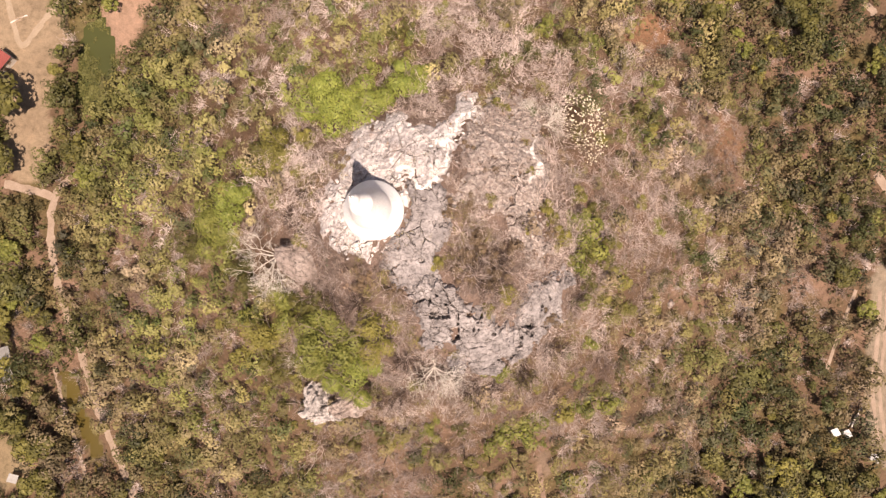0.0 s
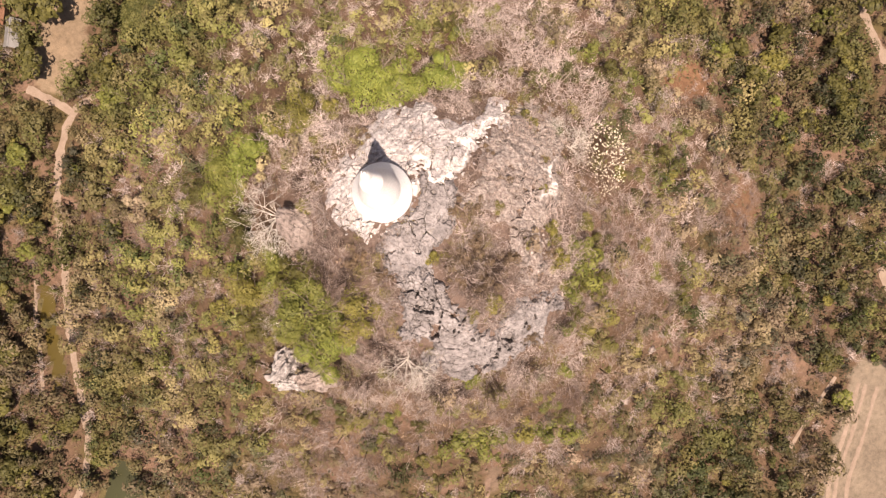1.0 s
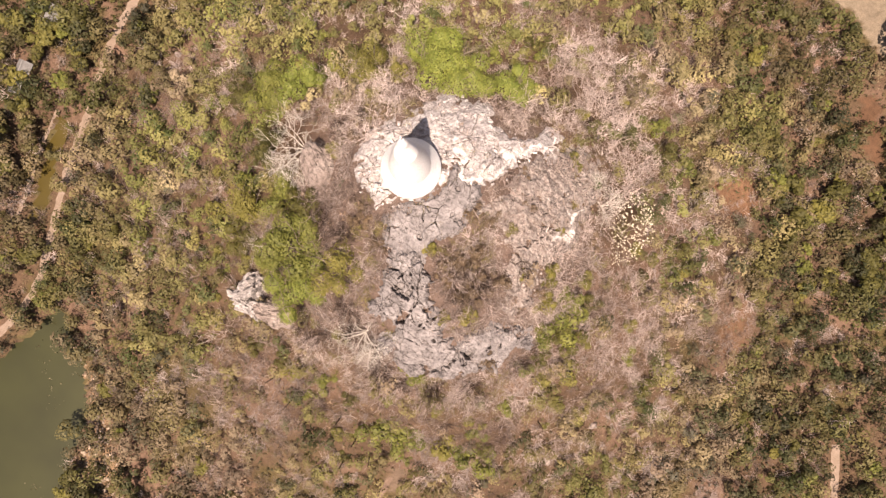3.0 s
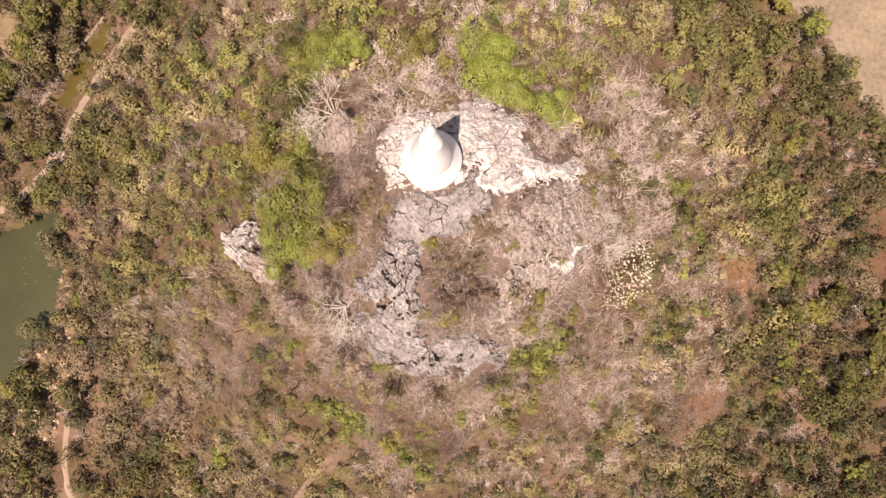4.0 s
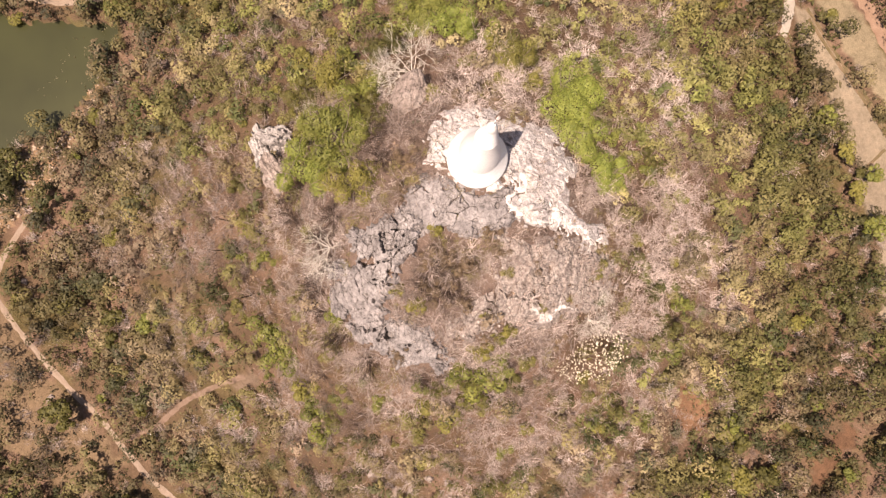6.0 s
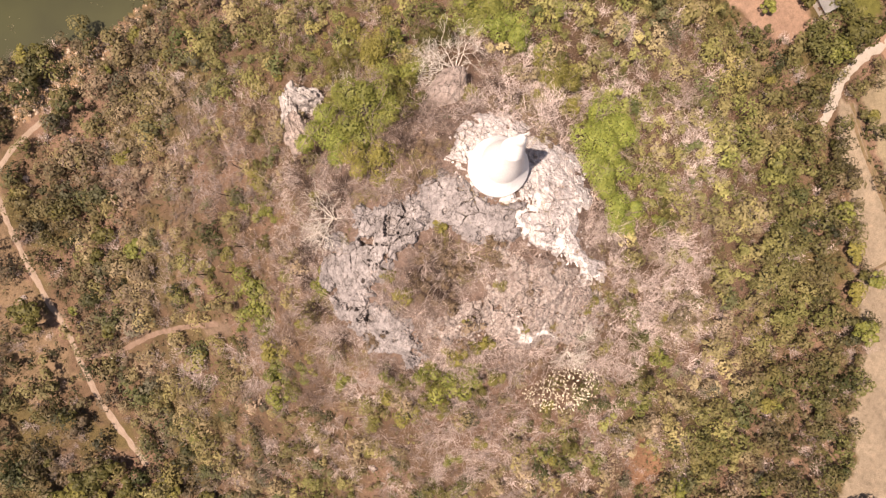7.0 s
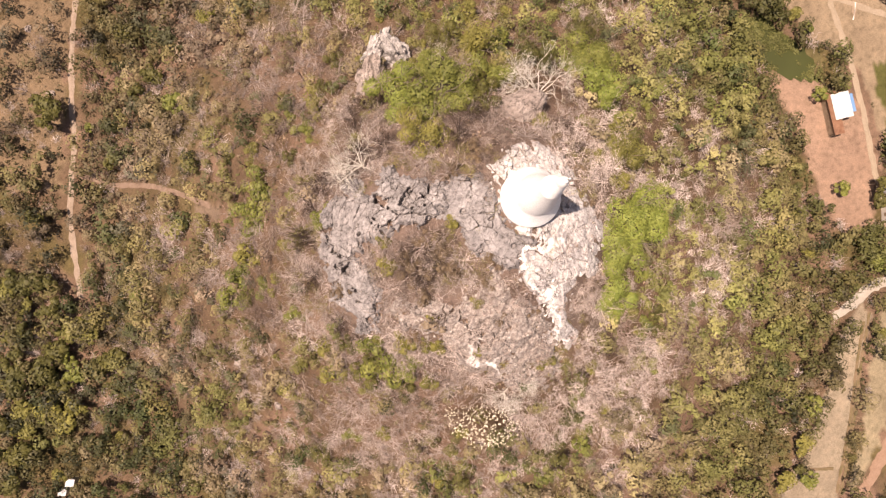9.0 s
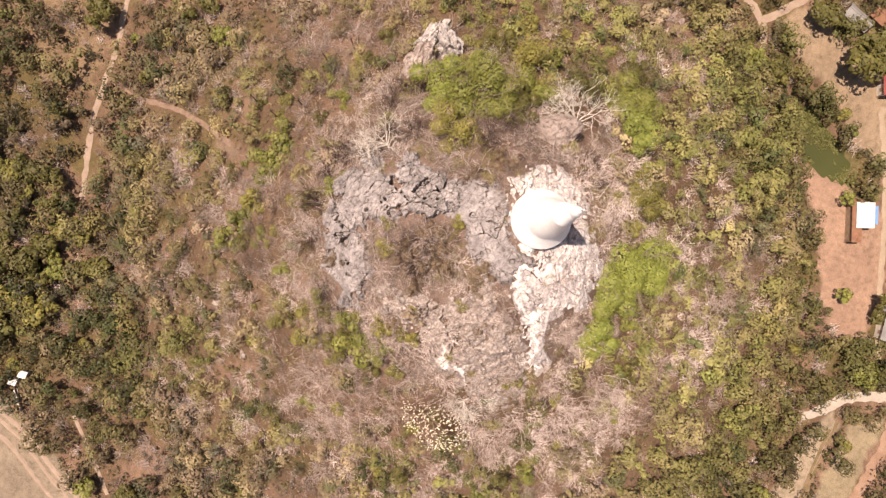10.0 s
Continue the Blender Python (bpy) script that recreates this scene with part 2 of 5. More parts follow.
LAKE_SHORE = [(-51, -65.5), (-47.5, -64.6), (-45.5, -68), (-37, -74), (-31, -81.5), (-29.5, -88), (-25.7, -98), (-17, -107), (-10, -125), (-40, -150), (-75, -130), (-62, -100), (-54.5, -84), (-52.5, -74)]
CANAL_SHORE = [(-75.5, -32), (-72.2, -31), (-70, -38), (-67.5, -43), (-64.6, -52), (-67.4, -54), (-70.5, -44.5), (-73, -39)]
POND_SHORE = [(-70.3, 42.5), (-71, 27), (-68, 25), (-64.5, 25.5), (-61.8, 31), (-62.6, 39), (-65.8, 47)]
YARD = [(-73, 52), (-72, 44), (-74.6, 31), (-76.5, 17), (-79, 9), (-88, 12), (-85, 20), (-90, 33), (-88, 60), (-75, 75), (-62, 66), (-70, 56)]
RED_YARD = [(-61.5, 35.5), (-64.5, 40.5), (-66, 49), (-66, 58), (-56, 68), (-46, 73), (-41, 70), (-42.5, 64), (-46, 57.5), (-53, 49), (-56.5, 43), (-58.6, 37)]
NORTH_FIELD = [(-30, 80.5), (-22, 80.5), (-10, 84), (4, 87.5), (14, 88), (22, 90), (31, 89.5), (40, 88.5), (51, 89.5), (62, 86), (75, 110), (30, 108), (9, 99), (-4, 94), (-17, 88), (-28, 84.5)]
FAR_FIELD = [(-31, 85.5), (-18, 90.5), (-5, 96), (8, 101), (2, 101.5), (-12, 99.5), (-24, 95.5), (-36, 90)]
EAST_FIELD = [(104, -9), (103.4, -16), (103.2, -26), (102, -38), (103.4, -48), (110, -57), (137, -52), (142, -10), (122, -4), (114, -8)]
GREEN_PLOT = [(-75, 54.5), (-83, 62), (-72, 76), (-63, 69.5), (-65.6, 65), (-69.4, 59.6)]
LAWN = [(-52.5, 79.5), (-49, 78.5), (-46.5, 82), (-48, 88), (-54, 88)]
SW_CLEARING = [(-90, -46), (-82, -47), (-80, -53), (-79, -58), (-84, -57), (-92, -58)]
CLEARED = [(23.4, -39), (26, -38.6), (27.6, -41.6), (27, -45), (25, -44)]
RED_NE = [(63, 76), (66, 79), (72, 73), (76, 68), (72, 66), (68, 70)]
EAST_BARE = [(43, 35), (47, 42), (54, 43), (56, 37), (50, 33)]
NE_DRY = [(3, 26), (12, 18), (26, 16), (31, 28), (21, 40), (5, 41)]
SLOPE_BARE = [(62, 14), (64, 23), (71, 22), (72, 15), (66, 11)]
SHORE_RUBBLE = [(-44, -68), (-30, -79), (-28, -88), (-23, -98), (-15, -104), (-10, -97), (-18, -87), (-25, -80), (-36, -72)]
SE_CLEAR = [(-8, -112), (0, -100), (14, -97), (26, -90), (36, -84), (44, -80), (50, -90), (30, -110)]

SLABS = [(6.7, -8.4), (4.2, -9.2), (1.8, -8.2), (1.2, -5.6), (1.6, -2.8), (3.0, -1.8), (3.6, 0.7), (3.7, 3.9), (5.3, 3.4), (7.5, 3.4), (9.1, 2.0), (8.6, -1.4), (7.7, -4.5), (7.0, -6.4)]
CRAGS = [(3.4, -8.4), (4.2, -11.2), (5.2, -14.1), (6.8, -16.0), (8.7, -15.6), (10.1, -17.2), (11.8, -19.9), (13.7, -20.2), (15.2, -18.2), (18.6, -17.6), (20.7, -16.1), (21.9, -13.6), (23.2, -10.9), (24.0, -7.7), (23.0, -6.0), (19.7, -6.9), (18.1, -8.4), (16.6, -10.6), (15.9, -12.4), (14.3, -13.2), (12.9, -11.2), (11.3, -10.8), (9.6, -9.8), (9.0, -7.6), (6.7, -7.2)]
WASHED = [(-2.6, -6.0), (-4.6, -5.6), (-6.2, -3.5), (-6.8, -1.0), (-6.0, 3.1), (-5.0, 6.8), (-3.0, 8.4), (-1.0, 12.0), (0.8, 12.6), (3.2, 11.4), (5.6, 10.8), (7.6, 12.2), (9.4, 15.6), (11.8, 16.8), (12.4, 13.8), (10.6, 8.4), (9.2, 5.0), (7.4, 3.2), (5.0, 3.3), (3.8, 3.6), (3.4, 0.7), (1.8, -2.8), (0.6, -5.4)]
BROKEN = [(9.1, 2.0), (10.6, 8.2), (12.3, 14.6), (14.6, 18.0), (18.6, 16.7), (22.0, 12.9), (20.6, 3.2), (19.4, -0.8), (21.2, -5.6), (19.0, -6.4), (16.4, -4.2), (14.6, -0.9), (10.6, -0.2)]

STEPS = [(2.4, 5.1), (4.4, 4.3), (6.8, 3.9), (8.2, 5.3), (9.0, 7.7), (9.3, 9.6), (10.2, 11.7), (11.5, 14.8)]
SPUR = [(18.0, 3.0), (18.6, 5.6), (19.2, 8.2), (19.8, 10.4)]

WEST_TRACK = [(-70, 12.5), (-75.3, 6.2), (-76.2, -3), (-75, -11), (-72.5, -20), (-69.9, -27.5), (-65.8, -41), (-61, -52.5), (-57.4, -61.5), (-56.4, -69), (-57.5, -78), (-63, -92)]
FORK_TRACK = [(-75.3, 6.2), (-79, 7.6), (-86, 9)]
SOUTH_TRACK = [(-11.5, -92), (-8, -95.5), (-3.5, -98.8), (2, -101), (9, -98.3), (15.2, -95.1), (24.5, -89.4), (32.3, -84), (42.8, -78.2), (49, -74.3), (55.6, -68.8), (60.5, -64.6)]
SIDE_PATH = [(38.6, -80.4), (37.2, -75.6), (35, -69.2), (30.1, -59.6), (26.3, -48.2), (24.8, -42)]
YARD_TRACK = [(-86, 52), (-83.8, 44), (-82, 39), (-78.5, 43), (-73.8, 49), (-65.3, 58), (-52.4, 70.5), (-44.5, 79)]
LANE = [(-23.5, 76.8), (-25, 78), (-28.3, 79), (-33, 80.4), (-37.5, 83.6), (-41, 88), (-47, 98)]
RED_ROAD = [(-45, 88), (-33, 94), (-22, 97.8), (-7.6, 102.2), (1, 103.4), (8, 104), (30, 112)]
EAST_STRIP = [(93.8, -31.4), (96.9, -22.2), (100.1, -13.8)]
EAST_PATH = [(104.5, 12), (106.8, 9), (110.5, 3.5), (115, -2.5), (121, -12)]
NE_ROAD = [(84, 72), (90.3, 63.2), (95.6, 56.5), (104, 47)]


def inside(poly, x, y):
    x, y = np.asarray(x, float), np.asarray(y, float)
    hit = np.zeros(x.shape, bool)
    for (ax, ay), (bx, by) in zip(poly, poly[1:] + poly[:1]):
        cross = ((ay > y) != (by > y)) & (x < (bx - ax) * (y - ay) / (by - ay + 1e-12) + ax)
        hit ^= cross
    return hit


def near_line(line, x, y):
    """Distance to a polyline."""
    x, y = np.asarray(x, float), np.asarray(y, float)
    best = np.full(x.shape, 1e9)
    for (ax, ay), (bx, by) in zip(line, line[1:]):
        dx, dy = bx - ax, by - ay
        k = np.clip(((x - ax) * dx + (y - ay) * dy) / (dx * dx + dy * dy), 0, 1)
        best = np.minimum(best, np.hypot(x - ax - k * dx, y - ay - k * dy))
    return best


def wobble(x, y, amount=1.2, size=3.0):
    return x + (fnoise(x, y, size, 31) - 0.5) * 2 * amount, y + (fnoise(x, y, size, 47) - 0.5) * 2 * amount


def land(x, y):
    """Height of the ground."""
    x, y = np.asarray(x, float), np.asarray(y, float)
    r = np.hypot(x - EYE_X, y - EYE_Y)
    z = np.interp(r, HILL_R, HILL_Z)
    slope = smooth(14, 26, r) * (1 - smooth(66, 80, r))
    z = z + slope * ((fnoise(x, y, 11.0, 3) - 0.5) * 2.6) + (fnoise(x, y, 3.0, 9) - 0.5) * (0.25 + 0.6 * slope)
    wx, wy = wobble(x, y)
    wet = inside(LAKE_SHORE, wx, wy) | inside(CANAL_SHORE, wx, wy) | inside(POND_SHORE, wx, wy)
    return z - 1.3 * wet


def land_at(x, y):
    return float(land(np.array([x]), np.array([y]))[0])


def make_ground():
    fine = np.arange(-124, 124.1, 1.0)
    far = np.array([130, 145, 175, 230, 340, 560, 1000, 1800, 3200.0])
    axis = np.concatenate([-far[::-1], fine, far])
    gx, gy = np.meshgrid(axis + 8, axis, indexing="ij")
    gz = land(gx, gy)
    rocky = np.zeros(gx.shape, bool)
    for poly in (SLABS, CRAGS, WASHED):
        rocky |= inside(poly, gx, gy) & (near_line(poly + poly[:1], gx, gy) > 1.7)
    gz = gz - 1.1 * rocky
    n = len(axis)
    wx, wy = wobble(gx, gy, 1.3, 2.5)
    r = np.hypot(gx - EYE_X, gy - EYE_Y)
    soil = np.empty((*gx.shape, 3))
    soil[:] = (0.127, 0.085, 0.058)
    pinkish = smooth(0.45, 0.62, fnoise(gx, gy, 13, 71))[..., None]
    soil = soil * (1 - pinkish) + np.array((0.18, 0.118, 0.088)) * pinkish
    grassy = (smooth(0.52, 0.68, fnoise(gx, gy, 9, 83)) * smooth(30, 60, r))[..., None]
    soil = soil * (1 - grassy) + np.array((0.105, 0.082, 0.04)) * grassy
    top = (1 - smooth(15, 24, r))[..., None]
    soil = soil * (1 - top) + np.array((0.17, 0.125, 0.108)) * top
    for poly, colour in ((YARD, (0.235, 0.18, 0.128)), (RED_YARD, (0.275, 0.185, 0.14)), (NORTH_FIELD, (0.25, 0.206, 0.157)), (FAR_FIELD, (0.235, 0.195, 0.135)),
                         (EAST_FIELD, (0.215, 0.178, 0.14)), (LAWN, (0.114, 0.114, 0.035)), (GREEN_PLOT, (0.085, 0.084, 0.03)), (SW_CLEARING, (0.2, 0.155, 0.1)), (CLEARED, (0.2, 0.147, 0.112)),
                         (RED_NE, (0.135, 0.078, 0.05)), (EAST_BARE, (0.235, 0.135, 0.085)), (SLOPE_BARE, (0.21, 0.125, 0.08)), (SHORE_RUBBLE, (0.27, 0.185, 0.121)), (SE_CLEAR, (0.175, 0.125, 0.083))):
        soil[inside(poly, wx, wy)] = colour
    for poly in (LAKE_SHORE, CANAL_SHORE, POND_SHORE):
        soil[inside(poly, wx, wy)] = (0.12, 0.1, 0.05)
    i, j = np.meshgrid(np.arange(n - 1), np.arange(n - 1), indexing="ij")
    a = (i * n + j).ravel()
    faces = np.c_[a, a + n, a + n + 1, a + 1]
    me = mesh_of("ground", np.c_[gx.ravel(), gy.ravel(), gz.ravel()], faces, SOIL, soil.reshape(-1, 3), "soil")
    me.polygons.foreach_set("use_smooth", np.ones(len(faces), bool))
    return tagged(new("ground", me), "steep scrubby limestone hill of dry pinkish soil", "hill", kind="structure")


make_ground()


def spline(points, step=0.7):
    """A rounded line through the points."""
    p = np.array([points[0], *points, points[-1]], float)
    out = []
    for k in range(1, len(p) - 2):
        n = max(2, int(np.hypot(*(p[k + 1] - p[k])) / step))
        for s in np.arange(n) / n:
            out.append(0.5 * (2 * p[k] + (p[k + 1] - p[k - 1]) * s + (2 * p[k - 1] - 5 * p[k] + 4 * p[k + 1] - p[k + 2]) * s * s
                              + (3 * p[k] - p[k - 1] - 3 * p[k + 1] + p[k + 2]) * s ** 3))
    return np.array(out + [p[-1]])


def strip(name, points, width, material, label, category, rut=0.05, seed=0):
    """A worn way laid over the ground, with ragged edges and two shallow ruts."""
    line = spline(points)
    way = np.gradient(line, axis=0)
    way /= np.linalg.norm(way, axis=1, keepdims=True)
    side = np.c_[-way[:, 1], way[:, 0]]
    s = np.arange(len(line)) * 0.7
    left = width / 2 * (0.4 + 1.1 * fnoise(s, s * 0, 1.3, seed + 5))
    right = width / 2 * (0.4 + 1.1 * fnoise(s, s * 0 + 50, 1.3, seed + 9))
    verts = []
    for k, f in enumerate((-1, -0.6, -0.2, 0.2, 0.6, 1)):
        p = line + side * (np.where(f < 0, left, right) * f)[:, None]
        z = land(p[:, 0], p[:, 1]) + (0.03 if k in (0, 5) else 0.09 if k in (2, 3) else 0.09 - rut)
        verts.append(np.c_[p, z])
    n = len(line)
    verts = np.concatenate(verts)
    a = np.concatenate([np.arange(n - 1) + k * n for k in range(5)])
    me = mesh_of(name, verts, np.c_[a, a + 1, a + n + 1, a + n], material)
    me.polygons.foreach_set("use_smooth", np.ones(len(me.polygons), bool))
    return tagged(new(name, me), label, category, kind="structure")


strip("dirt_track", WEST_TRACK, 1.7, PATH_DIRT, "pale pinkish earth track beside the canal", "track", seed=1)
strip("footpath", [(-75.4, -30.5), (-74.4, -36.2), (-73, -41.6), (-70.9, -47.1), (-69.4, -52.6), (-68.8, -58.8)], 0.9, PATH_DIRT, "pale earth bank along the murky canal", "path", seed=12)
strip("dirt_track", FORK_TRACK, 1.8, PATH_DIRT, "short earth track into the farmyard", "track", seed=2)
strip("dirt_track", SOUTH_TRACK, 1.25, PATH_DIRT, "winding two-rut earth track at the foot of the hill", "track", seed=3)
strip("footpath", SIDE_PATH, 1.1, FAINT_EARTH, "narrow earth footpath climbing the scrub slope", "path", seed=4)
strip("dirt_track", YARD_TRACK, 1.3, YARD_EARTH, "pale earth track through the farmyard", "track", seed=5)
strip("lane", LANE, 2.3, PALE_ROAD, "curved pale concrete lane beside the field", "road", rut=0.0, seed=6)
strip("red_road", RED_ROAD, 2.6, RED_DIRT, "red laterite road behind the field", "road", seed=7)
strip("footpath", EAST_STRIP, 0.9, PATH_DIRT, "straight pinkish earth strip through the scrub", "path", seed=8)
strip("footpath", EAST_PATH, 1.8, PATH_DIRT, "pale earth path by the bare field", "path", seed=9)
strip("dirt_track", NE_ROAD, 1.8, PATH_DIRT, "pale earth track between dark trees", "track", seed=10)
for k, off in enumerate((0.0, 1.6, 4.2)):
    strip("wheel_track", [(105.6 + off, -14), (105 + off, -26), (104 + off, -36), (105.4 + off, -47)], 0.9, PATH_DIRT, "faint pale wheel track across the bare field", "track", seed=40 + k)
for k, off in enumerate((0.0, 2.4)):
    strip("field_ridge", [(-28.6 + off, 83.2), (-17, 88.2 - off * 0.4), (-4, 94.3 - off * 0.4), (9, 99.5 - off * 0.4)], 0.7,
          BUND, "dark weedy ridge across the harvested field", "ridge", rut=-0.15, seed=20 + k)
strip("field_ridge", [(5, 95), (8.5, 89.5), (10.7, 84.5)], 0.7, BUND, "low earth bund across the harvested field", "ridge", rut=-0.15, seed=24)


def water(name, shore, material, label):
    bm = bmesh.new()
    cx, cy = np.mean(shore, axis=0)
    bm.faces.new([bm.verts.new((cx + (x - cx) * 1.12, cy + (y - cy) * 1.12, PLAIN - 0.75)) for x, y in shore])
    bmesh.ops.triangulate(bm, faces=bm.faces)
    ob = part(name, bm, material)
    return tagged(ob, label, "water", kind="structure")


water("water", LAKE_SHORE, LAKE, "still dull green lake at the foot of the hill")
water("water", CANAL_SHORE, MURKY, "narrow murky ochre canal beside the track")
water("water", POND_SHORE, ALGAE, "green algae-covered pond by the red earth yard")

# ---- plants ----
def leaf_cloud(rng, count, size, radii, lobes=1, hollow=0.55, corners=4, loose=0.3):
    """Leaf clumps spread through the outer shell of several overlapping lobes; returns verts and faces."""
    lobe = []
    for k in range(lobes):
        a, d = rng.uniform(0, 6.283), (0 if k == 0 else math.sqrt(rng.uniform(0.06, 0.7)))
        s = 1.0 if lobes == 1 else rng.uniform(0.42, 0.66) if lobes < 5 else rng.uniform(0.26, 0.46)
        lobe.append((math.cos(a) * d, math.sin(a) * d, 0.45 * (1 - d * d) - 0.25 + rng.uniform(-0.22, 0.22) if lobes > 1 else 0, s))
    lobe = np.array(lobe)
    pick = lobe[rng.integers(0, lobes, count)]
    way = rng.normal(size=(count, 3))
    way[:, 2] = np.abs(way[:, 2]) * 1.0 - 0.25
    way /= np.linalg.norm(way, axis=1, keepdims=True)
    depth = rng.uniform(hollow, 1.0, count) ** 0.6 * rng.uniform(0.85, 1.22, count)
    p = (pick[:, :3] + way * (depth * pick[:, 3])[:, None]) * np.array(radii)
    normal = way * 1.5 + rng.normal(size=(count, 3)) * loose + np.array((0, 0, 0.5))
    normal /= np.linalg.norm(normal, axis=1, keepdims=True)
    t = np.cross(normal, rng.normal(size=(count, 3)))
    t /= np.linalg.norm(t, axis=1, keepdims=True)
    b = np.cross(normal, t)
    s = size * rng.uniform(0.55, 1.4, count)[:, None]
    if corners == 4:
        v = np.stack([p + t * s * 0.62, p + b * s * 0.36 - normal * s * 0.1, p - t * s * 0.62, p - b * s * 0.36 - normal * s * 0.1], 1)
    else:
        v = np.stack([p + t * s * 0.7, p + b * s * 0.5 - t * s * 0.3, p - b * s * 0.5 - t * s * 0.3], 1)
    return v.reshape(-1, 3), np.arange(count * corners).reshape(-1, corners)


def prong(verts, faces, a, b, ra, rb, sides=4):
    """One tapered limb piece."""
    a, b = np.array(a, float), np.array(b, float)
    w = b - a
    w = w / (np.linalg.norm(w) + 1e-9)
    u = np.cross(w, (0.3, 0.5, 0.81))
    u /= np.linalg.norm(u) + 1e-9
    v = np.cross(w, u)
    base = len(verts)
    for p, r in ((a, ra), (b, rb)):
        for k in range(sides):
            q = 6.283 * k / sides
            verts.append(p + (u * math.cos(q) + v * math.sin(q)) * r)
    for k in range(sides):
        n = (k + 1) % sides
        faces.append((base + k, base + n, base + sides + n, base + sides + k))


def limbs(rng, start, way, length, radius, depth, verts, faces, spread=0.6, up=0.15, sides=4, fork=(2, 4), crook=0.16):
    """A branching limb."""
    here, way = np.array(start, float), np.array(way, float)
    pieces = 3
    for k in range(pieces):
        way = way + rng.normal(size=3) * crook + np.array((0, 0, up * 0.3))
        way /= np.linalg.norm(way)
        there = here + way * length / pieces
        prong(verts, faces, here, there, radius * (1 - 0.22 * k), radius * (1 - 0.22 * (k + 1)), sides)
        here = there
        if depth > 0 and k > 0:
            for _ in range(rng.integers(*fork)):
                w = way + rng.normal(size=3) * spread + np.array((0, 0, up))
                limbs(rng, here, w / np.linalg.norm(w), length * rng.uniform(0.5, 0.72), radius * 0.5, depth - 1, verts, faces, spread, up, 3, fork, crook)


def woody(name, verts, faces, material, parent, label=""):
    me = mesh_of(name, np.array(verts), np.array(faces), material)
    ob = new(name, me)
    ob.parent = parent
    if label:
        tagged(ob, label)
    return ob


def make_tree(name, label, leaf, radii, height, count, size, lobes, seed, category="tree", group="", forks=1, corners=4):
    """Trunk, a few limbs and a crown of leaf clumps; the crown's middle stands at height."""
    rng = np.random.default_rng(seed)
    tree = tagged(empty(name, 0, 0, 0), label, category, group)
    v, f = [], []
    prong(v, f, (0, 0, -0.8), (0.1, 0.05, height * 0.45), 0.045 * height + 0.05, 0.03 * height + 0.04, 7)
    woody("trunk", v, f, BARK, tree)
    for k in range(4):
        v, f = [], []
        a = k * 1.57 + rng.uniform(-0.4, 0.4)
        limbs(rng, (0.1, 0.05, height * 0.42), (math.cos(a) * 0.8, math.sin(a) * 0.8, 0.75), max(radii) * 0.85, 0.02 * height + 0.03, forks, v, f)
        woody("limb", v, f, BARK, tree)
    v, f = leaf_cloud(rng, count, size, radii, lobes, corners=corners)
    v[:, 2] += height
    crown = new("crown", mesh_of("crown", v, f, leaf))
    crown.parent = tree
    return tree


def set_down(ob, x, y, turn=0.0, scale=1.0, sink=0.15):
    ob.matrix_basis = pose(x, y, land_at(x, y) - sink, 0, 0, turn) @ Matrix.Scale(scale, 4)
    return ob


def another(ob, x, y, turn=0.0, scale=1.0, sink=0.15):
    """A copy of a plant, turned and scaled, on the ground."""
    c = copy_thing(ob, pose(x, y, land_at(x, y) - sink, 0, 0, turn))
    c.scale = (scale, scale, scale * random.uniform(0.9, 1.1))
    return c


